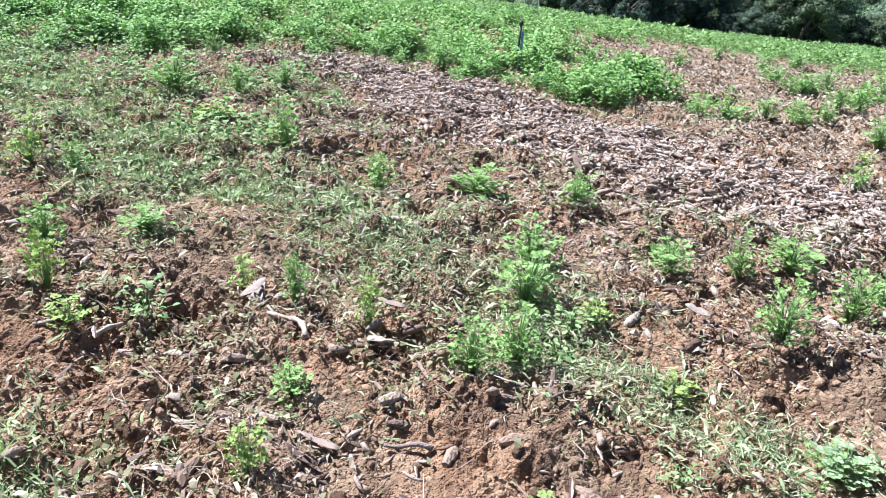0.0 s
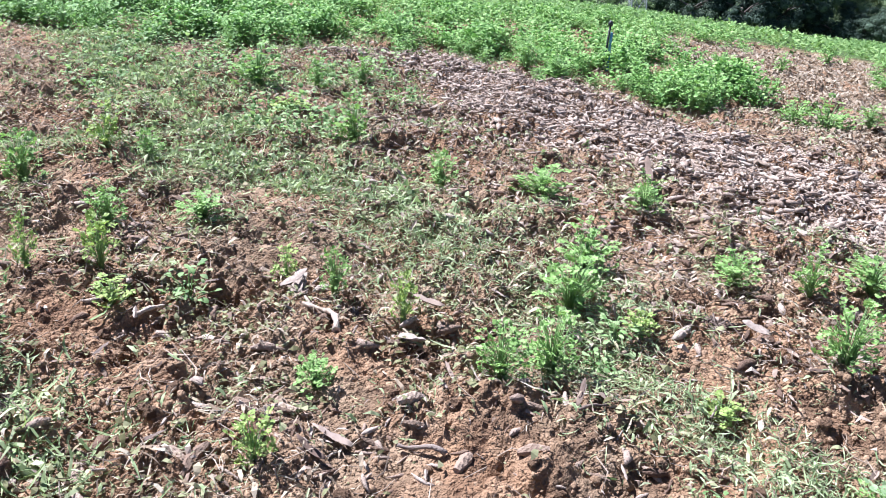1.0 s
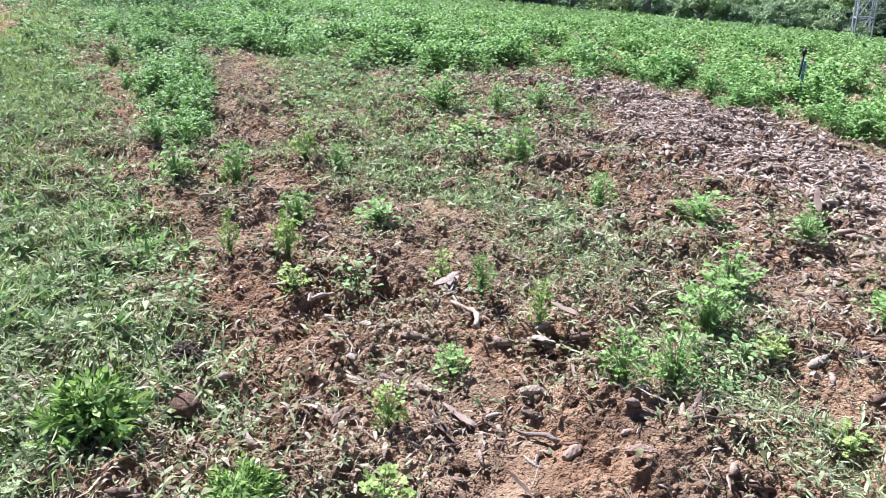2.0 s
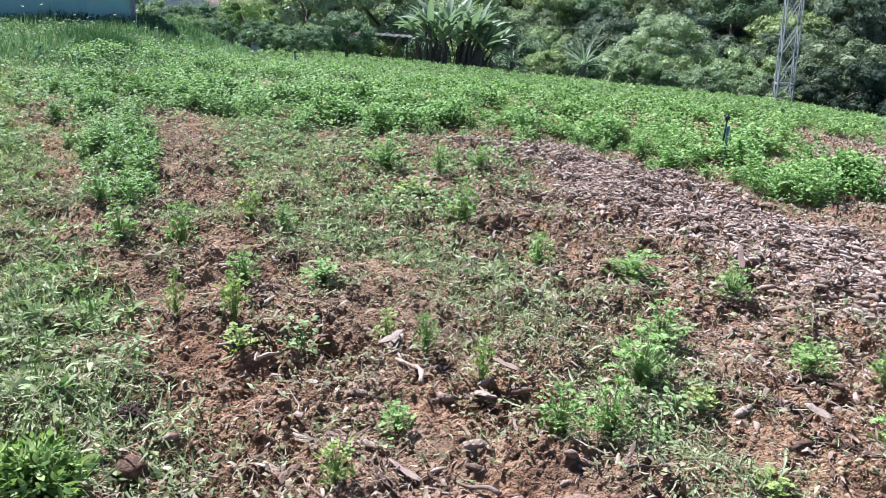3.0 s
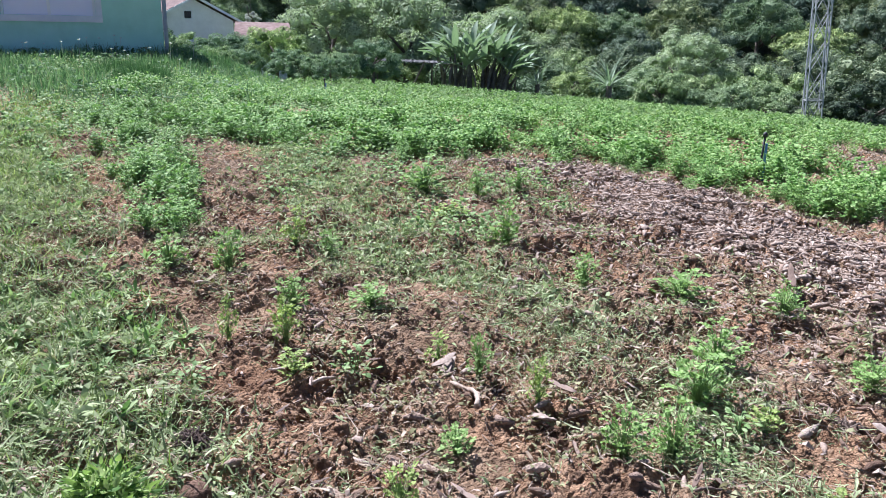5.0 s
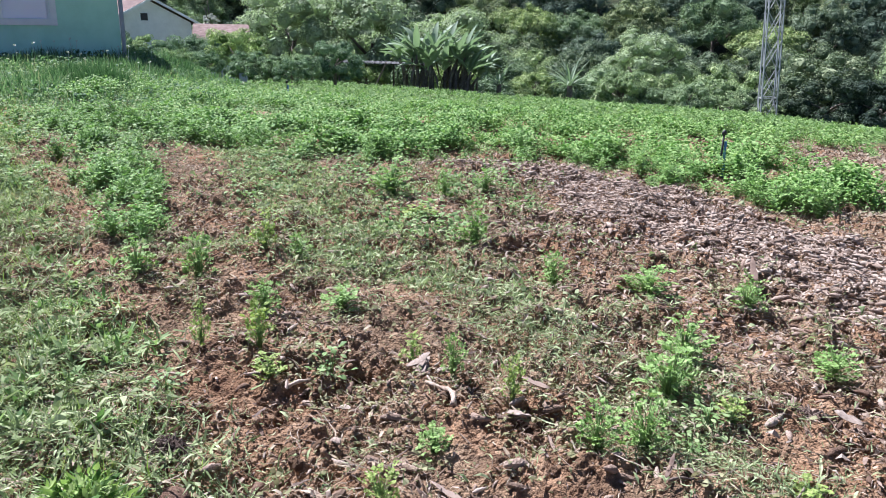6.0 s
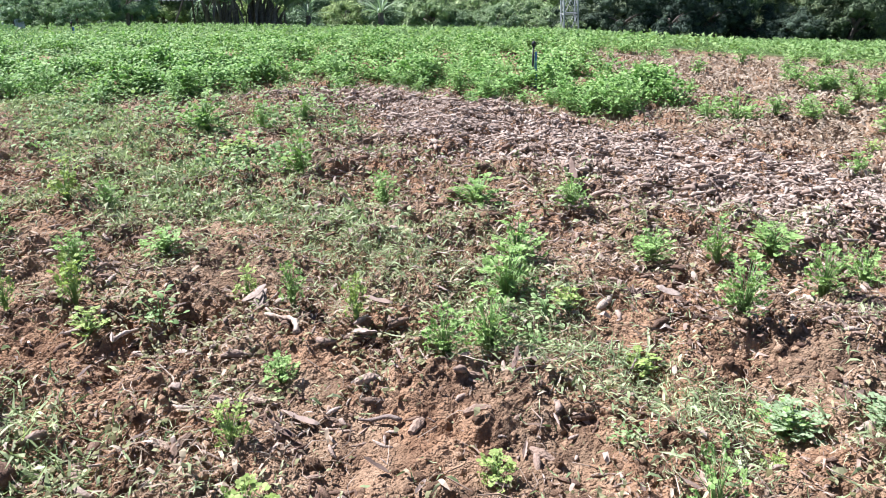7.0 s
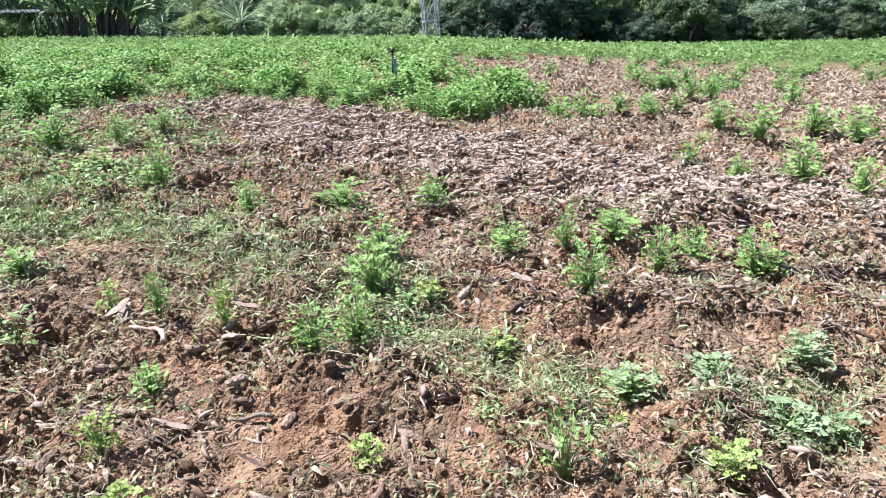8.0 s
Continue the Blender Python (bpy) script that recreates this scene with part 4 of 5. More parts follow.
MIDDLE = [
    ("c", -0.94, 5.09, 0.33, 0.27), ("c", -0.28, 4.61, 0.22, 0.21), ("c", 0.31, 4.61, 0.17, 0.34), ("c", 0.87, 4.46, 0.21, 0.23),
    ("c", 0.50, 3.27, 0.25, 0.30), ("c", 0.55, 3.68, 0.20, 0.28), ("c", 0.43, 2.77, 0.24, 0.21), ("c", 0.26, 2.65, 0.20, 0.20),
    ("c", -0.35, 2.51, 0.11, 0.16), ("y", -0.70, 3.19, 0.15, 0.12), ("c", -0.46, 3.10, 0.20, 0.13), ("y", -0.14, 2.93, 0.22, 0.11),
    ("b", -1.00, 2.92, 0.16, 0.25), ("c", -1.26, 3.59, 0.12, 0.24), ("b", 0.66, 3.02, 0.09, 0.22), ("b", 0.60, 2.84, 0.07, 0.18), ("y", 1.02, 2.70, 0.08, 0.14), ("y", 0.75, 3.05, 0.10, 0.12),
]
LEFT = [
    ("y", -1.69, 2.91, 0.22, 0.10), ("c", -1.64, 3.41, 0.20, 0.21), ("y", -1.44, 3.03, 0.23, 0.15), ("y", -1.23, 2.77, 0.11, 0.16),
    ("c", -2.34, 3.80, 0.29, 0.24), ("c", -2.60, 3.57, 0.23, 0.25), ("y", -2.15, 4.27, 0.26, 0.18), ("c", -1.92, 4.31, 0.19, 0.17),
    ("c", -2.07, 6.30, 0.32, 0.46), ("c", -1.58, 6.32, 0.26, 0.18), ("c", -1.25, 6.48, 0.22, 0.24), ("y", -1.02, 6.38, 0.11, 0.14),
    ("y", -1.58, 5.68, 0.12, 0.27), ("w", -1.20, 1.62, 0.19, 0.30), ("w", -0.62, 1.58, 0.11, 0.20), ("y", -0.21, 1.70, 0.16, 0.17),
    ("y", -0.38, 2.05, 0.17, 0.13), ("b", -1.55, 2.45, 0.10, 0.18),
]
RIGHT = [
    ("c", 1.45, 2.93, 0.25, 0.23), ("c", 1.92, 3.32, 0.23, 0.22), ("c", 2.20, 3.56, 0.20, 0.22), ("c", 2.43, 3.34, 0.22, 0.29),
    ("c", 1.82, 3.76, 0.15, 0.29), ("c", 1.52, 3.63, 0.21, 0.17), ("c", 1.23, 3.74, 0.15, 0.24), ("c", 2.80, 5.19, 0.18, 0.22),
    ("c", 3.06, 4.92, 0.17, 0.21), ("c", 3.47, 4.82, 0.28, 0.38), ("c", 3.71, 4.48, 0.26, 0.26), ("s", 1.09, 1.84, 0.25, 0.20),
    ("y", 0.47, 1.98, 0.08, 0.12), ("b", 0.91, 2.20, 0.07, 0.14), ("s", 1.43, 2.32, 0.11, 0.22), ("m", 1.91, 2.03, 0.13, 0.26),
    ("m", 2.10, 2.01, 0.12, 0.18), ("m", 1.75, 2.26, 0.10, 0.22), ("m", 1.47, 2.33, 0.09, 0.22), ("m", 2.17, 2.40, 0.13, 0.22), ("y", 1.60, 1.78, 0.10, 0.16), ("y", 1.37, 2.15, 0.08, 0.10),
]
FAR_RIGHT = [
    ("c", 3.85, 6.20, 0.30, 0.42), ("c", 4.40, 6.30, 0.26, 0.40), ("c", 4.69, 6.09, 0.29, 0.45), ("c", 3.62, 6.54, 0.23, 0.32),
    ("c", 4.00, 8.14, 0.22, 0.30), ("c", 2.54, 7.08, 0.29, 0.44), ("c", 2.86, 7.06, 0.18, 0.24), ("c", 3.17, 7.05, 0.18, 0.28),
    ("c", 2.30, 7.15, 0.22, 0.30), ("y", 3.30, 6.10, 0.12, 0.16),
]
for k, (kind, x, y, high, wide) in enumerate(MIDDLE + LEFT + RIGHT + FAR_RIGHT):
    plant_herb(kind, x, y, high * 1.14, wide * 1.06, 47.0 * k)


# ------------------------------------------------------------------ the crop
def crop_shapes(seed, n, leaf, leaflets=3):
    places = spray_places(seed, n, 0.18, 0.24, low=0.2)
    kinds = [spray(leaflets, 0.75, k, LITE) for k in range(3)] if leaflets == 3 else [scrap(0.42, 0.25, k) if leaflets == 1 else kite(0.4, 0.1 - 0.08 * k, 0.5) for k in range(3)]
    green = join([moved(kinds[k % 3], leaf_pose(tip, a, pitch * 1.1 - 0.1, leaf * s)) for k, (_, _, tip, a, pitch, s) in enumerate(places)])
    return stalks(places[::3], 0.004), green


def crop_plant(seed):
    thing = hub("crop_plant", "leafy green coriander plant in the dense crop rows", "coriander", "crop plants")
    st, green = crop_shapes(seed, 110, 0.031)
    part("stem_tuft", st, STEM, thing, smooth=True)
    part("foliage", green, CROP, thing, smooth=True)
    return thing


def crop_rows():
    near_kinds = [crop_plant(60 + k) for k in range(5)]
    used = [False] * 5
    row = lambda x, y: near_line(x, y, [(-3.2, 4.35), (-3.75, 4.9), (-4.9, 6.1), (-6.3, 7.6), (-7.4, 8.8)], np.interp(y, [4.3, 5.0, 6.2, 8.5], [0.20, 0.42, 0.62, 0.9])) * np.clip(0.4 + 1.2 * grain(x / 0.3, y / 0.3, 91), 0.05, 0.9) * (1 - in_strip(x, y))
    sparse = lambda x, y: np.clip(0.2 + 0.6 * grain(x / 0.5, y / 0.5, 92), 0.05, 0.6) * step(x - crop_right(y) - 0.2, 0.2) * step(y - 7.4 - 0.25 * (x - 2), 0.2) * step(14 - y, 0.5)
    dense = lambda x, y: np.clip(0.42 + 1.6 * grain(x / 0.42, y / 0.42, 78), 0.03 + 0.36 * step(crop_edge(x) + 0.8 - y, 0.2) * step(x + 2.6, 0.6), 1) * step(y - crop_edge(x) - 0.15, 0.16) * step(crop_right(y) - x, 0.12) + step(y - 12.6 + 0.3 * grain(x, y, 77), 0.4)

    def place(n, x0, x1, y0, y1, want):
        x, y = rng.uniform(x0, x1, n), rng.uniform(y0, y1, n)
        ok = rng.random(n) < want(x, y)
        return x[ok], y[ok]

    x, y = place(1900, -8.4, -2.6, 4.1, 8.8, row)
    order = rng.permutation(len(x))
    x, y = x[order], y[order]
    x2, y2 = place(1100, 1.2, 9, 6.0, 13.0, sparse)
    x3, y3 = place(2600, -6, 2.6, 7.1, 9.6, dense)
    X, Y = np.r_[x[:170], x2[:60], x3], np.r_[y[:170], y2[:60], y3]
    lead = np.r_[np.zeros(len(x[:170]) + len(x2[:60])), Y[len(x[:170]) + len(x2[:60]):] - crop_edge(x3)]
    order = np.argsort(lead, kind="stable")
    X, Y = X[order], Y[order]
    for k, (px, py) in enumerate(zip(X[:300], Y[:300])):
        s = rng.uniform(0.6, 1.1) if px < -2.9 and py < 8 else rng.uniform(0.5, 1.25)
        m = pose(px, py, at(px, py), 0, 0, rng.uniform(0, 360)) @ Matrix.Diagonal((s, s, s * rng.uniform(0.8, 1.1), 1))
        if not used[k % 5]:
            near_kinds[k % 5].matrix_basis, used[k % 5] = m, True
        else:
            twin = near_kinds[k % 5]
            keep = twin.matrix_basis.copy()
            twin.matrix_basis = Matrix.Identity(4)
            copy_thing(twin, m)
            twin.matrix_basis = keep
    X, Y = X[300:], Y[300:]
    x4, y4 = place(2600, -9.5, 2.8, 8.0, 13.5, lambda a, b: dense(a, b) * (b > 9.6 - 2.5 * (a < -6)))
    X, Y = np.r_[X, x4, x[170:]], np.r_[Y, y4, y[170:]]
    kinds = [crop_shapes(80 + k, 90, 0.036, 1)[1] for k in range(4)]
    n = len(X)
    stuff("crop_field", strew(kinds, np.stack([X, Y, ground(X, Y)], 1), rng.uniform(0, 6.3, n), rng.normal(0, 0.12, n), rng.normal(0, 0.12, n), np.clip(0.95 + 0.9 * grain(X / 0.3, Y / 0.3, 79) + rng.normal(0, 0.10, n), 0.45, 1.2)), CROP,
          "dense rows of leafy green coriander", "crop", smooth=True)
    x5, y5 = place(800, -6.5, -0.8, 4.9, 8.6, lambda a, b: np.clip(0.25 + grain(a / 0.5, b / 0.5, 79), 0, 0.7) * (1 - in_band(a, b)) * (1 - in_strip(a, b)))
    x6, y6 = place(2600, -13.5, -5.0, 6.4, 12.5, lambda a, b: 0.75 * step(a - grass_edge(b) - 0.2 + 3.0 * step(b - 7.5, 0.5), 0.5) * step(7.3 + 0.45 * (b - 6.4) + a + 4.5, 0.5))
    X, Y = np.r_[x5, x6], np.r_[y5, y6]
    kinds = [crop_shapes(100 + k, 16, 0.055, 1)[1] for k in range(4)]
    n = len(X)
    stuff("weeds", strew(kinds, np.stack([X, Y, ground(X, Y)], 1), rng.uniform(0, 6.3, n), 0, 0, rng.uniform(0.4, 0.9, n)), WEED,
          "small green weeds between the path and the crop", "weeds", smooth=True)
    X, Y = place(9000, -26, 34, 12.5, 40, lambda a, b: 0.9 * step(a + 9.5 + 0.45 * (b - 13), 0.6) * np.clip(0.62 + 0.9 * grain(a / 1.6, b / 0.8, 71), 0.12, 1))
    kinds = [crop_shapes(90 + k, 40, 0.060, 2)[1] for k in range(4)]
    n = len(X)
    stuff("crop_field", strew(kinds, np.stack([X, Y, ground(X, Y)], 1), rng.uniform(0, 6.3, n), 0, 0, rng.uniform(0.8, 1.3, n)), CROP_FAR,
          "far yellowish green crop rows before the trees", "crop", smooth=True)


crop_rows()


# ------------------------------------------------------------------ the bank and the tall grass
def bank_grass():
    p = spots(190000, -24, -6.5, 8.5, 20, lambda x, y: step(-7.6 - 0.5 * (y - 10) - x, 0.4) * step(y - 9.2 + 0.5 * grain(x, y, 5), 0.3) * step(x + 13 + 0.6 * (y - 9), 2), 0.01)
    n = len(p)
    stuff("tall_grass", strew(BLADES, p, rng.uniform(0, 6.3, n), rng.uniform(0.4, 1.4, n), rng.normal(0, 0.3, n), rng.uniform(0.12, 0.27, n) * (1 + 0.9 * np.clip(grain(p[:, 0] / 0.9, p[:, 1] / 0.9, 57), 0, 1))), TALL_GRASS,
          "tall green grass on the bank below the green house", "grass")
    p = spots(6500, -24, -7.0, 9.0, 20, lambda x, y: step(-7.6 - 0.5 * (y - 10) - x, 0.4) * step(y - 9.6, 0.3) * step(x + 13 + 0.6 * (y - 9), 2) * np.clip(0.3 + 1.2 * grain(x / 0.8, y / 0.8, 58), 0.02, 1), 0.0)
    n = len(p)
    stuff("weeds", strew([crop_shapes(120 + k, 14, 0.07, 1)[1] for k in range(3)], p, rng.uniform(0, 6.3, n), 0, 0, rng.uniform(0.5, 1.1, n)), TALL_GRASS,
          "leafy pale green weeds among the grass on the bank", "weeds", smooth=True)
    p = spots(140, -18, -9.2, 11.6, 16, lambda x, y: 0.5 * step(-9.0 - 0.32 * (y - 10) - x, 0.4), 0.0)
    n = len(p)
    stem = moved(tube([(0, 0, 0), (0.02, 0, 0.6), (0.05, 0.01, 1)], [0.010, 0.008, 0.006], 3), Matrix.Identity(4))
    head = [moved(scrap(0.6, 0.2, k), pose(0.05, 0, 0.98, 20 * k, 30, 120 * k) @ Matrix.Scale(0.07, 4)) for k in range(3)]
    stuff("wildflowers", strew([join([stem] + head)], p, rng.uniform(0, 6.3, n), 0, 0, rng.uniform(0.3, 0.55, n)), BLOSSOM,
          "pale seed heads and small white flowers on the bank", "wildflowers")


def tussock(x, y, n, wide, high, label):
    g = np.random.default_rng(int(100 * abs(x)))
    a, q = g.uniform(0, 6.3, n), np.sqrt(g.random(n)) * wide / 2
    px, py = x + np.cos(a) * q, y + np.sin(a) * q
    p = np.stack([px, py, ground(px, py)], 1)
    ob = part("grass_tussock", strew(BLADES, p, g.uniform(0, 6.3, n), g.uniform(0.6, 1.5, n), g.normal(0, 0.3, n), high * g.uniform(0.5, 1.1, n) * (1.1 - 0.5 * q / wide * 2)), DARK_GRASS)
    return tagged(ob, label, "grass tussock", "tussocks on the bank")


bank_grass()
tussock(-9.4, 11.0, 4200, 1.0, 0.42, "dense dark green grass tussock on the bank")
tussock(-10.4, 11.5, 2600, 1.2, 0.34, "green grass tussock on the bank")
tussock(-11.5, 16.0, 1500, 1.1, 0.5, "leafy green tussock at the end of the bank")



# ------------------------------------------------------------------ trees
def crown_shape(seed, wide, high, blobs, leaves, leaf):
    """Leaves on the outsides of many overlapping lobes set over a dome, uneven, with gaps."""
    g = np.random.default_rng(seed)
    C, R = np.zeros((blobs, 3)), wide * g.uniform(0.045, 0.125, blobs)
    for k in range(blobs):
        a, el, q = k * 2.4 + g.uniform(-0.4, 0.4), math.asin(g.uniform(-0.2, 1.0)), g.uniform(0.55, 0.92)
        C[k] = math.cos(a) * math.cos(el) * q * wide / 2, math.sin(a) * math.cos(el) * q * wide / 2, high * (0.25 + 0.6 * q * math.sin(el))
    pick = g.choice(blobs, leaves * 4, p=R ** 2 / np.sum(R ** 2))
    d = g.normal(size=(len(pick), 3))
    d /= np.linalg.norm(d, axis=1)[:, None]
    d[:, 2] = np.where(d[:, 2] < -0.2, -d[:, 2], d[:, 2])
    P = C[pick] + d * R[pick, None] * g.uniform(0.80, 1.12, len(pick))[:, None] * (1, 1, 0.85)
    free = np.ones(len(P), bool)
    for k in range(blobs):
        free &= (np.linalg.norm((P - C[k]) / (1, 1, 0.85), axis=1) > 0.78 * R[k])
    P, D = P[free][:leaves], d[free][:leaves] + (0, 0, 0.30) + g.normal(0, 0.30, (free.sum(), 3))[:leaves]
    S = g.uniform(0.6, 1.3, len(P)) * leaf
    D /= np.linalg.norm(D, axis=1)[:, None]
    A = np.cross(D, g.normal(size=D.shape))
    A /= np.linalg.norm(A, axis=1)[:, None]
    B = np.cross(D, A)
    corner = np.array([(0, -0.5, 0), (0.36, 0.0, 0.10), (0, 0.5, -0.05), (-0.36, 0.05, 0.10)])
    V = P[:, None] + S[:, None, None] * (corner[None, :, 0:1] * A[:, None] + corner[None, :, 1:2] * B[:, None] + corner[None, :, 2:3] * D[:, None])
    T = (np.arange(len(P)) * 4)[:, None, None] + np.array([(0, 1, 2), (0, 2, 3)])[None]
    cores = [moved(pebble(seed + k, 0.85, 1), Matrix.Translation(C[k]) @ Matrix.Scale(1.25 * R[k], 4)) for k in range(blobs)]
    return join([(V.reshape(-1, 3), T.reshape(-1, 3))] + cores)


def trunk_shape(seed, high, r0, wide):
    r = random.Random(seed)
    lines = [tube([(0, 0, -0.4), (r.uniform(-.1, .1), r.uniform(-.1, .1), high * 0.5), (r.uniform(-.3, .3), r.uniform(-.3, .3), high)], [r0, r0 * 0.75, r0 * 0.5], 7)]
    for k in range(5):
        a = r.uniform(0, 6.28)
        z0 = high * r.uniform(0.55, 0.95)
        e = (math.cos(a) * wide * 0.3, math.sin(a) * wide * 0.3, z0 + high * r.uniform(0.25, 0.5))
        lines.append(tube([(0, 0, z0), (e[0] * 0.5, e[1] * 0.5, z0 + (e[2] - z0) * 0.6), e], [r0 * 0.4, r0 * 0.3, r0 * 0.12], 5))
    return join(lines)


def tree(seed, label, wide, clear, high, leaves, leaf, blobs=16, green=None):
    thing = hub("tree", label, "tree", "trees of the wood")
    part("trunk", trunk_shape(seed, clear + high * 0.35, 0.05 + wide * 0.022, wide), BARK, thing, smooth=True)
    VT = crown_shape(seed, wide, high, blobs, leaves, leaf)
    part("crown", (VT[0] + (0, 0, clear), VT[1]), green or TREE_LEAF, thing)
    return thing


STANDS = ((-27.0, 49.0, 1.3), (-22.0, 50.5, 1.45), (-16.5, 52.0, 1.35), (-3.0, 47.5, 0.95))


def wood():
    tall = [tree(300 + k, "broad dark green tree in the wood on the hillside", 6.5, 1.6, 5.5, 10500, 0.125, 100) for k in range(4)]
    low = [tree(320 + k, "low bushy dark green tree at the edge of the field", 4.2, 0.3, 3.2, 7000, 0.095, 64) for k in range(3)]
    shrub = [tree(330 + k, "dense olive green shrub, wood-edge shade put into its colour", 4.2, 0.3, 3.2, 7000, 0.095, 64, SHADED_SHRUB_LEAF) for k in range(2)]
    hedge = [tree(334 + k, "rounded grey green shrub below the houses", 4.2, 0.3, 3.2, 8000, 0.085, 64, HEDGE_LEAF) for k in range(2)]
    deep = [tree(310 + k, "green tree with hillside shade put into its leaf colour", 6.5, 1.6, 5.5, 10500, 0.125, 100, SHADED_TREE_LEAF) for k in range(2)]
    used = set()

    def put(twin, m):
        if twin.name not in used:
            used.add(twin.name)
            twin.matrix_basis = m
        else:
            keep = twin.matrix_basis.copy()
            twin.matrix_basis = Matrix.Identity(4)
            copy_thing(twin, m)
            twin.matrix_basis = keep

    r = random.Random(5)

    def row(kinds, x0, x1, gap, y, dy, s0, s1):
        x = x0
        while x < x1:
            px, py, s = x + r.uniform(-0.3, 0.3) * gap, y + r.uniform(-dy, dy), r.uniform(s0, s1)
            crowded = any(math.hypot(px - a + 0.68 * q, py - b - 0.36 * q) < 3.6 for a, b, _ in STANDS for q in (1, 4, 7, 10))
            if not crowded:
                put(r.choice(kinds), pose(px, py, float(lie(px, py)), 0, 0, r.uniform(0, 360)) @ Matrix.Diagonal((s, s, s * r.uniform(0.85, 1.15), 1)))
            x += gap * r.uniform(0.8, 1.2)

    row(hedge, -26.5, -13.5, 1.9, 30.0, 1.2, 0.5, 0.72)
    row(hedge, -31, -19, 2.0, 33.5, 1.0, 0.66, 0.86)
    row(low, -36, -18, 2.2, 41.0, 0.8, 0.45, 0.65)
    row(low, -8, 4, 1.9, 41.0, 0.8, 0.45, 0.75)
    row(shrub, 4.5, 44, 2.2, 42.0, 0.8, 0.75, 1.1)
    row(low, -38, 40, 2.9, 45, 1.5, 0.9, 1.3)
    row(tall, -46, 44, 4.0, 51, 2, 0.75, 1.0)
    row(tall, -52, -8, 4.4, 58, 2.5, 0.8, 1.1)
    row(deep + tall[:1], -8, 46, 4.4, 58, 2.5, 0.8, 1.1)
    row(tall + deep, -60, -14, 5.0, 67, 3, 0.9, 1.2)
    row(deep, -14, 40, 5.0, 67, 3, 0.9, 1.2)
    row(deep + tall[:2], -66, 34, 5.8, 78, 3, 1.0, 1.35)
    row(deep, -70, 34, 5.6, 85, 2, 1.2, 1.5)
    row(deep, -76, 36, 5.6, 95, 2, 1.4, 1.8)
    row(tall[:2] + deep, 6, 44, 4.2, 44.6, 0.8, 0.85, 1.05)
    row(hedge, -23, -14.5, 1.2, 27.3, 0.7, 0.34, 0.5)
    light = [tree(345 + k, "broad pale yellowish green tree at the foot of the hillside", 6.5, 2.2, 6.0, 10500, 0.13, 100, PALE_TREE_LEAF) for k in range(2)]
    for k, (px, py, s) in enumerate(STANDS):
        put(light[k % 2], pose(px, py, float(lie(px, py)), 0, 0, 70 * k) @ Matrix.Scale(s, 4))
    pale = tree(341, "small rounded tree with pale blossom behind the sheds", 1.25, 4.0, 1.15, 1400, 0.10, 18, BLOSSOM)
    pale.matrix_basis = pose(-29.97, 44.0, -3.85)


wood()


# ------------------------------------------------------------------ houses
def slab(name, mat, parent, *dims, label=""):
    return part(name, box(*dims), mat, parent, label)


def green_house():
    """Its face looks along -y of the house; the near corner is at the origin, the wall runs to -x."""
    h = hub("house", "green plastered house with a white-framed window above the bank", "house")
    z0, z1 = -2.2, 2.45
    # wall round the window opening
    wx0, wx1, wz0, wz1 = -3.4, -1.45, 0.78, 2.0
    slab("wall", GREEN_WALL, h, -8, wx0, 0, 0.2, z0, z1)
    slab("wall", GREEN_WALL, h, wx1, 0, 0, 0.2, z0, z1)
    slab("wall", GREEN_WALL, h, wx0, wx1, 0, 0.2, z0, wz0)
    slab("wall", GREEN_WALL, h, wx0, wx1, 0, 0.2, wz1, z1)
    slab("wall", GREEN_WALL, h, -0.2, 0, 0.2, 7, z0, z1)
    slab("wall", GREEN_WALL, h, -8, -7.8, 0.2, 7, z0, z1)
    slab("wall", GREEN_WALL, h, -7.8, -0.2, 6.8, 7, z0, z1)
    slab("roof", CLAY_TILE, h, -8.25, 0.25, -0.25, 7.25, z1, z1 + 0.18)
    w = slab("window", SKY_TINT_GLASS, h, wx0, wx1, 0.12, 0.135, wz0, wz1, label="dull window pane with a sky reflection put into its colour")
    for d in ((wx0, wx0 + 0.06), (wx1 - 0.06, wx1), ((wx0 + wx1) / 2 - 0.03, (wx0 + wx1) / 2 + 0.03)):
        slab("window_frame", FRAME_WHITE, w, d[0], d[1], 0.06, 0.115, wz0, wz1)
    slab("sill", FRAME_WHITE, w, wx0 - 0.12, wx1 + 0.14, -0.07, 0.10, wz0 - 0.14, wz0 - 0.002, label="white painted sill")
    slab("jamb", FRAME_WHITE, w, wx1 + 0.003, wx1 + 0.14, -0.02, -0.002, wz0, wz1 + 0.1, label="white painted surround")
    part("downpipe", tube([(0.06, -0.03, z0), (0.06, -0.03, z1)], [0.05, 0.05], 8), GREY_PIPE, h, "grey downpipe", True)
    h.matrix_basis = pose(-12.75, 15.5, 0.45, 0, 0, 44)


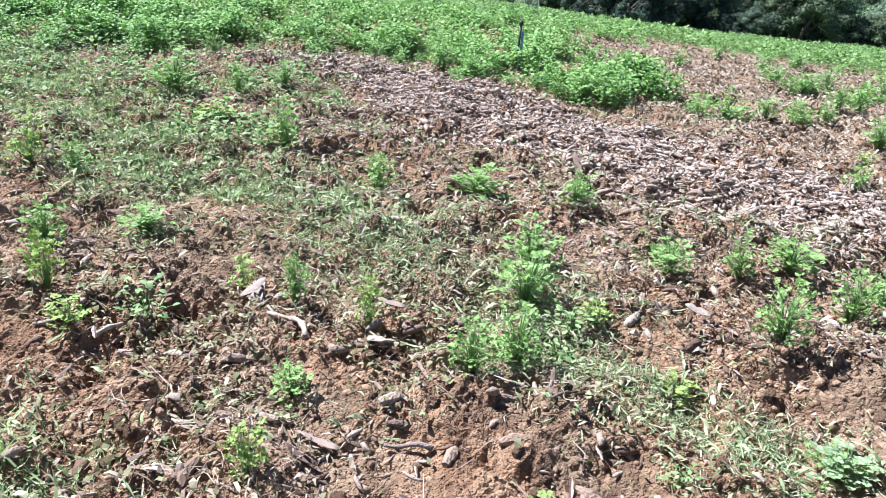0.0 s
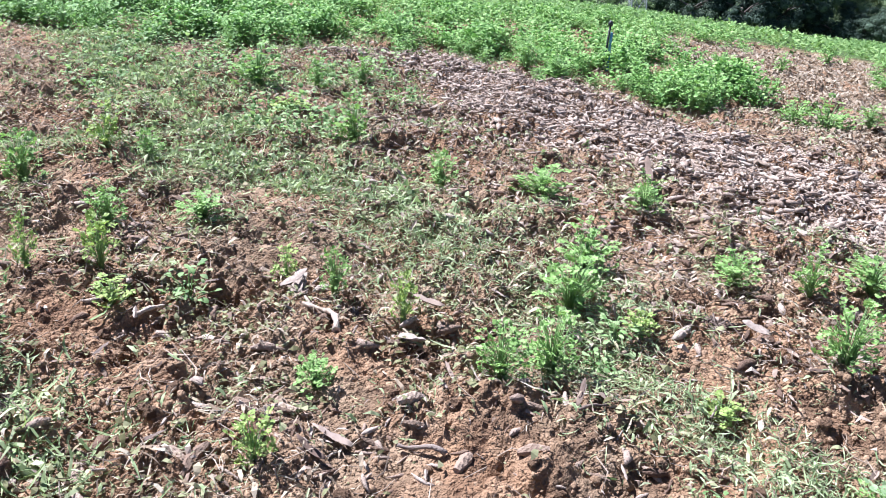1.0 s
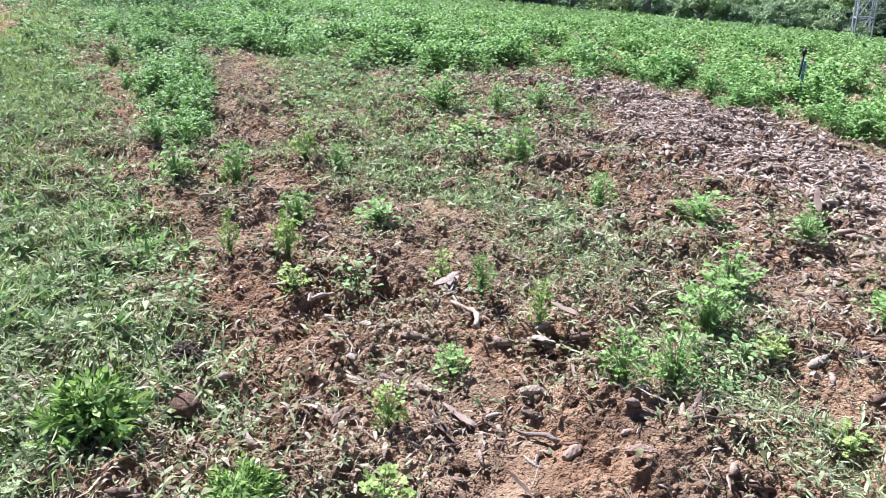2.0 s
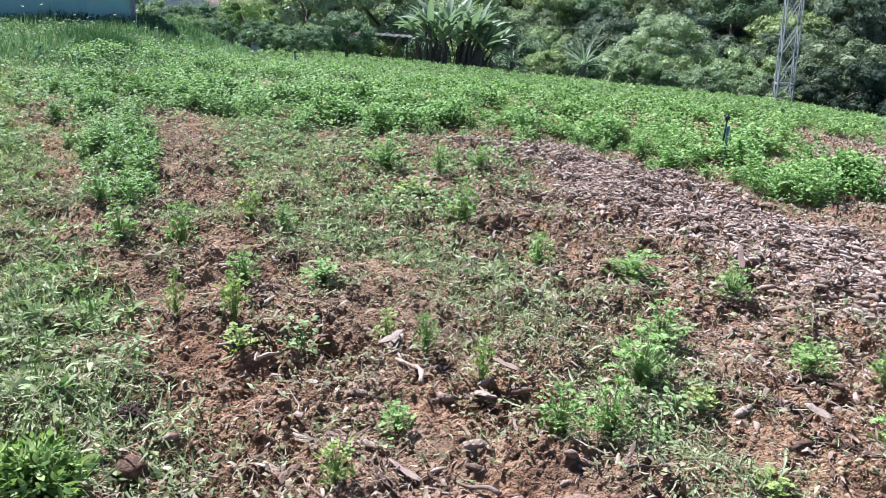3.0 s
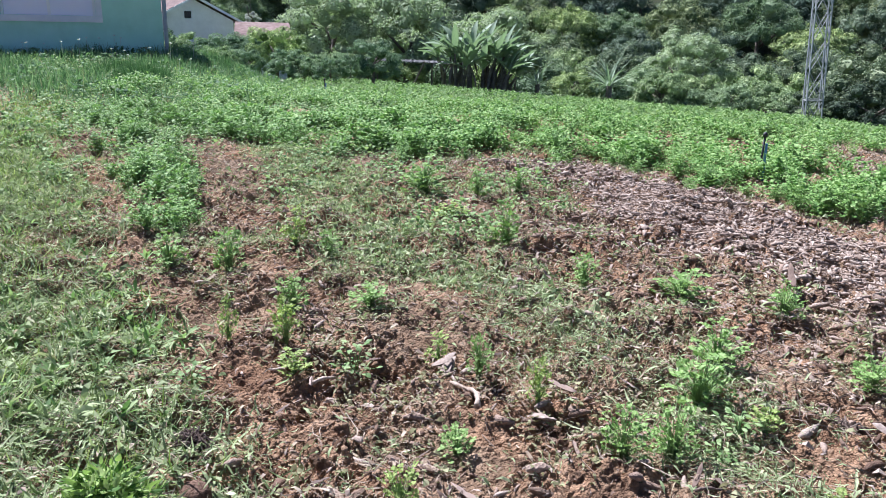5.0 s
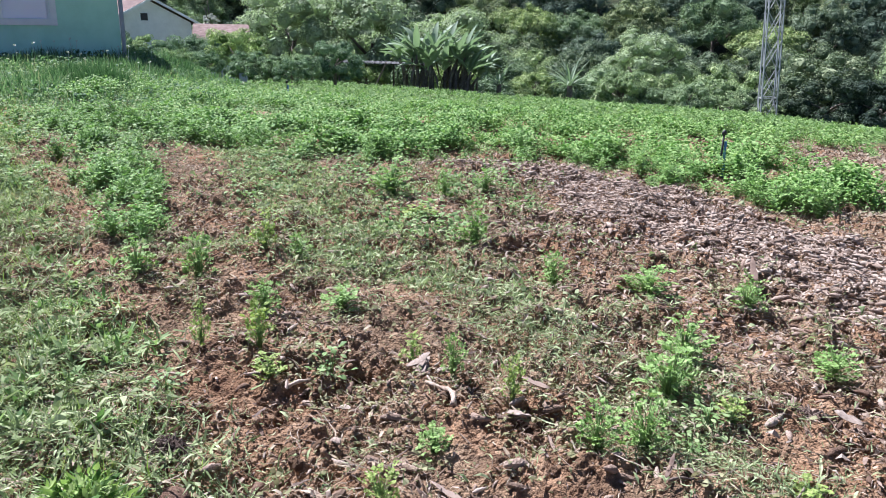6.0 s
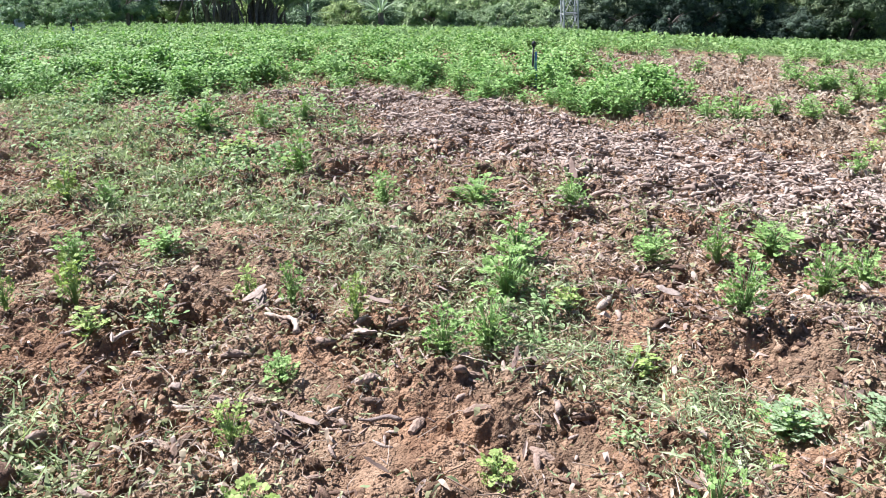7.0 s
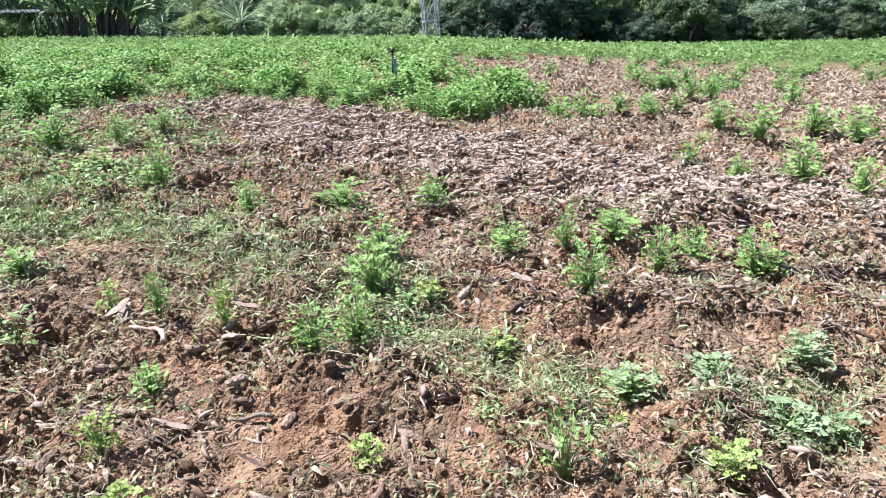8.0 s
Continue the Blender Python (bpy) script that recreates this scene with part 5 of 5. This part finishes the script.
def gable_house():
    h = hub("house", "small white house with a clay tile roof behind the bushes", "house")
    slab("wall", WHITE_WALL, h, -2.6, 2.6, -0.1, 0.1, -3, 1.6)
    part("gable", (np.array([(-2.6, -0.1, 1.603), (2.6, -0.1, 1.603), (0, -0.1, 2.9), (-2.6, 0.1, 1.603), (2.6, 0.1, 1.603), (0, 0.1, 2.9)]),
                   np.array([(0, 1, 2), (3, 5, 4), (0, 3, 4), (0, 4, 1), (1, 4, 5), (1, 5, 2), (0, 2, 5), (0, 5, 3)])), WHITE_WALL, h)
    slab("wall", WHITE_WALL, h, -2.6, -2.4, 0.1, 6, -3, 1.6)
    slab("wall", WHITE_WALL, h, 2.4, 2.6, 0.1, 6, -3, 1.6)
    w = slab("window", BLACK, h, -0.62, -0.18, -0.125, -0.103, 1.72, 2.16, label="small dark window")
    for d in ((-0.67, -0.622, 1.68, 2.2), (-0.178, -0.13, 1.68, 2.2), (-0.62, -0.18, 2.162, 2.2), (-0.62, -0.18, 1.68, 1.718)):
        slab("window_frame", FRAME_WHITE, w, d[0], d[1], -0.14, -0.102, d[2], d[3])
    for s in (-1, 1):
        VT = box(0, 3.5, -0.6, 6.3, 0, 0.1)
        m = pose(0, 0, 3.02) @ Matrix.Diagonal((s, 1, 1, 1)) @ pose(0, 0, 0, 0, 26.5, 0)
        part("roof", moved(VT, m), CLAY_TILE, h, "weathered clay tile roof slope")
        part("bargeboard", moved(box(0, 3.5, -0.66, -0.603, -0.06, 0.08), m), FRAME_WHITE, h, "white bargeboard")
    h.matrix_basis = pose(-33.0, 42.0, -1.15, 0, 0, 58)


def shed():
    h = hub("shed", "low outbuilding with a reddish clay tile roof among bushes", "shed")
    slab("wall", WHITE_WALL, h, -1.2, 1.4, 0, 3, -3, 0.6)
    part("roof", moved(box(-1.5, 1.7, -0.4, 3.4, 0, 0.12), pose(0, 0, 0.62, 12)), CLAY_TILE, h, "weathered clay tile roof")
    h.matrix_basis = pose(-25.6, 38.5, -0.92, 0, 0, 34)


green_house()
gable_house()
shed()


# ------------------------------------------------------------------ lattice tower, stakes, large-leaved plants
def lattice_tower():
    h = hub("lattice_tower", "thin galvanised steel lattice tower before the wood", "tower")
    high, b0, b1 = 16.0, 0.36, 0.30
    corner = lambda s, t, z: Vector((s, t, 0)) * (b0 + (b1 - b0) * z / high) + Vector((0, 0, z))
    sides = [(-1, -1), (1, -1), (1, 1), (-1, 1)]
    for s, t in sides:
        part("leg", tube([corner(s, t, -1), corner(s, t, high)], [0.034, 0.03], 4), GREY_PIPE, h, "pale galvanised leg")
    bays = 12
    for k in range(bays):
        za, zb = high * k / bays, high * (k + 1) / bays
        for (s, t), (u, v) in zip(sides, sides[1:] + sides[:1]):
            part("brace", tube([corner(s, t, za), corner(u, v, zb)], [0.019, 0.019], 4), STEEL, h)
            part("brace", tube([corner(u, v, za), corner(s, t, zb)], [0.019, 0.019], 4), STEEL, h)
            if k % 4 == 1:
                part("crossbar", tube([corner(s, t, za), corner(u, v, za)], [0.03, 0.03], 4), STEEL, h)
    h.matrix_basis = pose(3.57, 40.6, float(lie(3.57, 40.6)), 0, -3.8, 9)


def sprinkler_stake(x, y, high):
    h = hub("sprinkler_stake", "thin dark stake with a blue hose standing in the crop", "stake")
    part("stake", tube([(0, 0, -0.1), (0.005, 0, high * 0.5), (0.0, 0, high)], [0.012, 0.012, 0.011], 6), BLACK, h, smooth=True)
    part("head", tube([(0, 0, high), (0, 0, high + 0.03), (0, 0, high + 0.05)], [0.024, 0.024, 0.01], 8), BLACK, h, smooth=True)
    part("hose", tube([(0.05, 0, 0), (0.045, 0.0, high * 0.3), (0.032, 0, high * 0.6), (0.028, 0, high * 0.86)], [0.015, 0.015, 0.014, 0.014], 6), BLUE, h, "faded blue hose", True)
    h.matrix_basis = pose(x, y, at(x, y), 0, 2, 0)


def banana_clump():
    h = hub("banana_clump", "clump of tall banana plants at the field's far edge", "banana plant")
    r = random.Random(11)
    for k in range(24):
        bx, by = -1.75 + 3.5 * k / 23 + r.uniform(-.2, .2), r.uniform(-0.9, 0.9)
        top = r.uniform(0.55, 1.0) * (2.45 - 0.3 * abs(bx))
        tx = bx * 1.25 + r.uniform(-.2, .2)
        part("stalk", tube([(bx, by, -0.4), (bx * 1.06, by, top * 0.6), (tx, by, top)], [0.11, 0.085, 0.05], 7), BARK, h, smooth=True)
        for j in range(7):
            VT = strip(r.uniform(1.1, 1.95), [0.05, 0.22, 0.34, 0.37, 0.33, 0.22, 0.04], -r.uniform(0.2, 1.1), 0.2, r.uniform(-.5, .5))
            side = -90 if bx + r.uniform(-1.2, 1.2) > 0 else 90
            turn = side + r.uniform(-60, 60) if j % 4 else r.uniform(0, 360)
            part("leaf", moved(VT, pose(tx, by, top) @ pose(0, 0, 0, 0, 0, turn) @ pose(0, 0, 0, r.uniform(25, 82))), BANANA, h, smooth=True)
        for j in range(2):
            VT = strip(r.uniform(0.9, 1.6), [0.04, 0.12, 0.14, 0.03], -r.uniform(0.2, 0.5), 0.3, r.uniform(-.8, .8))
            part("dead_leaf", moved(VT, pose(tx * 0.96, by, top * 0.9) @ pose(0, 0, 0, 0, 0, r.uniform(0, 360)) @ pose(0, 0, 0, r.uniform(-75, -50))), BARK, h, "hanging dry leaf")
    h.matrix_basis = pose(-13.0, 39.6, float(lie(-13.0, 39.6)))


def fan_palm(x, y, s, label):
    h = hub("palm_shrub", label, "palm")
    r = random.Random(int(x * 10) % 97)
    part("trunk", tube([(0, 0, -0.3), (0, 0, 0.8)], [0.16, 0.12], 7), BARK, h, smooth=True)
    for j in range(26):
        VT = strip(r.uniform(1.0, 1.6), [0.05, 0.10, 0.09, 0.015], -r.uniform(0.2, 1.2), 0.25)
        part("leaf", moved(VT, pose(0, 0, 0.75) @ pose(0, 0, 0, 0, 0, r.uniform(0, 360)) @ pose(0, 0, 0, r.uniform(5, 80))), BANANA, h)
    h.matrix_basis = pose(x, y, float(lie(x, y))) @ Matrix.Scale(s, 4)


lattice_tower()
sprinkler_stake(0.73, 8.5, 0.46)
sprinkler_stake(-8.3, 15.4, 0.38)
banana_clump()
fan_palm(-9.35, 38.6, 0.95, "dark spiky palm shrub beside the banana plants")
fan_palm(-5.8, 38.8, 1.2, "pale green palm shrub at the edge of the crop")


# ------------------------------------------------------------------ single things on the soil
def lying(ob, x, y, lift, yaw, tip=0.0, roll=0.0):
    ob.matrix_basis = pose(x, y, at(x, y) + lift, tip, roll, yaw)


def cob_shape(long, thick, bend=0.0):
    """A stripped cob with rows of empty sockets."""
    V, T, rows, ring = [], [], 11, 12
    for k in range(rows):
        q = k / (rows - 1)
        r = thick / 2 * (0.30 + 0.75 * math.sin(math.pi * min(1, q * 0.9 + 0.05)) ** 0.7)
        for j in range(ring):
            a = 2 * math.pi * j / ring
            rr = r * (1 + (0.05 if j % 2 else -0.04) + 0.09 * math.sin(2.1 * k + 1.7 * j + 60 * long) + 0.10 * math.sin(0.9 * k + 90 * long))
            V.append((math.cos(a) * rr + bend * long * math.sin(math.pi * q), (q - 0.5) * long, math.sin(a) * rr))
    for k in range(rows - 1):
        for j in range(ring):
            a, b = k * ring + j, k * ring + (j + 1) % ring
            T += [(a, b, b + ring), (a, b + ring, a + ring)]
    for k in (0, rows - 1):
        V.append((0, (k / (rows - 1) - 0.5) * long, 0))
        for j in range(ring):
            a, b = k * ring + j, k * ring + (j + 1) % ring
            T.append((len(V) - 1, b, a) if k == 0 else (len(V) - 1, a, b))
    return np.array(V), np.array(T)


def corn_cob(x, y, yaw, long=0.14, thick=0.036):
    ob = tagged(part("corn_cob", cob_shape(long, thick, rng.uniform(-0.09, 0.09)), COB), "stripped grey brown corn cob on the soil", "corn cob", "loose corn cobs")
    lying(ob, x, y, thick * 0.12, yaw, rng.normal(0, 7))


def dry_husk(x, y, yaw, long, wide, label, bend=1.0, fold=0.35, mat=HUSK_PART):
    ob = part("dry_husk", strip(long, [wide * 0.25, wide * 0.5, wide * 0.62, wide * 0.45, wide * 0.5, wide * 0.1], bend, fold, rng.uniform(-0.5, 0.5)), mat, smooth=True)
    tagged(ob, label, "corn husk", "loose husks")
    mod = ob.modifiers.new("thick", "SOLIDIFY")
    mod.thickness = 0.0015
    lying(ob, x, y, 0.028, yaw, -4)


def stick(x, y, yaw, long, r0, curve, label, mat=STICK):
    pts = [(curve * math.sin(math.pi * q), (q - 0.5) * long, 0.01 * math.sin(6 * q)) for q in np.linspace(0, 1, 8)]
    ob = tagged(part("stick", tube(pts, [r0 * (0.8 - 0.35 * q + 0.18 * math.sin(23 * q + 40 * x)) for q in np.linspace(0, 1, 8)], 7), mat, smooth=True), label, "stick", "loose sticks")
    lying(ob, x, y, r0 * 1.1 + 0.012, yaw)


def root_clump(x, y, r, label):
    rr = random.Random(int(1000 * x))
    lines = []
    for k in range(80):
        a, q = rr.uniform(0, 6.28), rr.uniform(0.3, 1.0)
        d = Vector((math.cos(a), math.sin(a) * 0.7, 0)) * r * q
        lines.append(tube([(0, 0, 0.01), d * 0.4 + Vector((rr.uniform(-.03, .03), rr.uniform(-.03, .03), rr.uniform(0.01, 0.045))), d + Vector((rr.uniform(-.02, .02), 0, rr.uniform(-0.01, 0.02)))], [0.005, 0.004, 0.0015], 4))
    ob = tagged(part("root_clump", join(lines), ROOT), label, "roots", kind="stuff")
    lying(ob, x, y, 0.015, 0)


def big_clod(x, y, size, label):
    bm = bmesh.new()
    bmesh.ops.create_icosphere(bm, subdivisions=3, radius=size / 2)
    for v in bm.verts:
        q = v.co * (14 / size * 0.1)
        v.co *= 1 + 0.22 * noise.noise(q * 3) + 0.10 * noise.noise(q * 9)
        v.co.z *= 0.8
    V, T = np.array([tuple(v.co) for v in bm.verts]), np.array([[v.index for v in f.verts] for f in bm.faces])
    bm.free()
    ob = tagged(part("clod", (V, T), DARK_CLOD, smooth=True), label, "clod", "large clods")
    lying(ob, x, y, size * 0.22, rng.uniform(0, 360))


for x, y, yaw, long in [(-0.53, 2.00, -8, 0.13), (-0.62, 2.02, 78, 0.11), (-0.49, 2.27, 70, 0.10), (-0.45, 2.40, 62, 0.11), (-0.40, 2.34, 80, 0.10),
                        (0.20, 2.21, -20, 0.09), (0.00, 2.40, -60, 0.09), (-0.88, 1.96, 10, 0.12), (-1.50, 3.86, 85, 0.12), (-1.72, 3.95, 95, 0.11),
                        (0.02, 2.68, 70, 0.11), (0.62, 2.12, 60, 0.10), (1.10, 1.98, 15, 0.13), (0.40, 2.30, 95, 0.1)]:
    corn_cob(x, y, yaw, long)
dry_husk(-0.13, 2.80, -115, 0.13, 0.10, "pale almost white dry corn husk on the soil", 0.8, 0.3, PALE_HUSK)
dry_husk(-0.17, 2.86, 20, 0.09, 0.07, "pale almost white dry corn husk on the soil", -0.8, 0.3, PALE_HUSK)
for k in range(5):
    dry_husk(-0.66 + 0.025 * k, 3.02 + 0.015 * (k % 3), -35 + 18 * k, 0.14, 0.06, "grey dry husk from a fanned-out bundle", 0.9, 0.35, PALE_HUSK)
dry_husk(0.0, 3.05, 80, 0.14, 0.07, "grey curled dry husk beside a seedling", 0.6)
dry_husk(1.25, 3.13, 75, 0.12, 0.08, "pale pinkish dry husk on the soil", 0.8, 0.3, PALE_HUSK)
dry_husk(0.52, 2.47, -10, 0.12, 0.03, "grey dry husk strip on the soil")
dry_husk(-0.14, 2.23, 75, 0.15, 0.06, "grey curled dry husk on the soil", 0.7)
dry_husk(-0.20, 2.14, 70, 0.12, 0.05, "dark curled dry husk on the soil", 1.2)
dry_husk(-0.55, 5.0, 30, 0.26, 0.06, "long pale dry husk beside the heap", 0.5)
dry_husk(0.92, 4.75, 5, 0.26, 0.07, "long straw-coloured dry husk standing from the heap", 0.9)
stick(-0.44, 2.83, 48, 0.25, 0.018, 0.05, "curved pale dry stick on the soil", PALE_STICK)
stick(-1.06, 2.78, -25, 0.18, 0.012, 0.01, "pale dry stick under a broad-leaved weed", PALE_STICK)
stick(0.07, 2.24, 88, 0.15, 0.012, 0.008, "grey weathered corn stalk on the soil")
stick(0.58, 2.50, -50, 0.14, 0.007, 0.01, "thin pale dry stick on the soil")
stick(1.16, 1.88, -35, 0.16, 0.008, 0.005, "dark dry stick beside a coriander plant")
stick(0.98, 2.72, -5, 0.15, 0.006, 0.02, "thin bent dry stick on the soil")
stick(1.52, 3.72, 12, 0.16, 0.008, 0.015, "bent dry stick between the herbs")
root_clump(-0.36, 3.01, 0.20, "dark tangled dry root clump in a hollow")
root_clump(-1.25, 2.10, 0.12, "dark tangle of wilted roots beside a clod")
root_clump(1.08, 3.28, 0.15, "dark dry root clump on the soil")
root_clump(0.40, 4.45, 0.16, "dark dry roots under a herb")
root_clump(-3.52, 4.43, 0.20, "grey tangled roots at the end of a crop row")
root_clump(2.05, 3.20, 0.17, "grey tangled roots beside the herbs")
root_clump(2.72, 3.25, 0.17, "grey tangled roots beside the herbs")
big_clod(-1.07, 1.87, 0.11, "large reddish clod with roots on the soil")
big_clod(1.26, 3.2, 0.07, "pale pinkish clod on the soil")


def open_shed():
    h = hub("open_shed", "low open shed with a grey corrugated roof behind the banana plants", "shed")
    for k in range(5):
        part("post", tube([(-3.2 + 1.6 * k, 0, -2.2), (-3.2 + 1.6 * k, 0, 0)], [0.06, 0.05], 6), BARK, h)
    for k in range(13):
        q = -3.5 + 0.54 * k
        part("sheet", moved(join([box(q + 0.135 * j, q + 0.135 * j + 0.07, -0.4, 2.4, 0.02 * (j % 2), 0.03 + 0.02 * (j % 2)) for j in range(4)] + [box(q, q + 0.53, -0.38, 2.38, -0.012, -0.002)]), pose(0, 0, 0.02, -1.5)), DULL_SHEET, h)
    h.matrix_basis = pose(-17.9, 41.3, -1.35, 0, 0, 12)


open_shed()
leaning = tagged(part("pole", tube([(0, 0, -0.3), (0.9, 0, 1.5)], [0.06, 0.05], 7), BARK), "pale leaning wooden pole beside the banana plants", "pole")
leaning.matrix_basis = pose(-16.6, 39.0, float(lie(-16.6, 39.0)))


# ------------------------------------------------------------------ more loose husks, cobs and clods, each its own thing
def loose_pieces():
    r = random.Random(77)
    husk = [mesh_of("husk", *strip(1, [0.06, 0.15, 0.19, 0.13, 0.16, 0.03], b, f, t)) for b, f, t in ((0.4, 0.45, 0.4), (-0.5, -0.4, -0.4), (0.7, 0.5, 0.2), (-0.3, -0.45, 0.5))]
    cob = [mesh_of("cob", *cob_shape(1.0, 0.20 + 0.03 * k, 0.05 * (k - 1))) for k in range(3)]
    lump = [mesh_of("lump", *pebble(50 + k, 0.75, 3)) for k in range(5)]
    for me in husk:
        me.materials.append(HUSK_PART)
    for me in cob:
        me.materials.append(COB)
    for me in lump:
        me.materials.append(CLOD_ONE)

    def drop(name, me, x, y, s, lift, tilt, label, category, group):
        ob = tagged(new(name, me), label, category, group)
        ob.matrix_basis = pose(x, y, at(x, y) + lift, r.gauss(0, tilt), r.gauss(0, tilt), r.uniform(0, 360)) @ Matrix.Scale(s, 4)

    for k in range(190):
        y = r.uniform(1.7, 5.2)
        x = r.uniform(-1.5, 1.2 + 0.5 * y)
        drop("dry_husk", r.choice(husk), x, y, r.uniform(0.04, 0.11), 0.010, 7, "loose curled grey dry husk on the soil", "corn husk", "loose husks")
    for k in range(60):
        y = r.uniform(2.2, 5.0)
        x = r.uniform(-1.6, 1.0 + 0.5 * y)
        drop("corn_cob", r.choice(cob), x, y, r.uniform(0.06, 0.10), 0.004, 6, "short stripped grey corn cob on the soil", "corn cob", "loose corn cobs")
    for k in range(120):
        y = r.uniform(1.6, 4.2)
        x = r.uniform(-1.7, 1.0 + 0.5 * y)
        drop("clod", r.choice(lump), x, y, r.uniform(0.03, 0.06), 0.008, 30, "loose reddish brown clod of soil", "clod", "large clods")


loose_pieces()
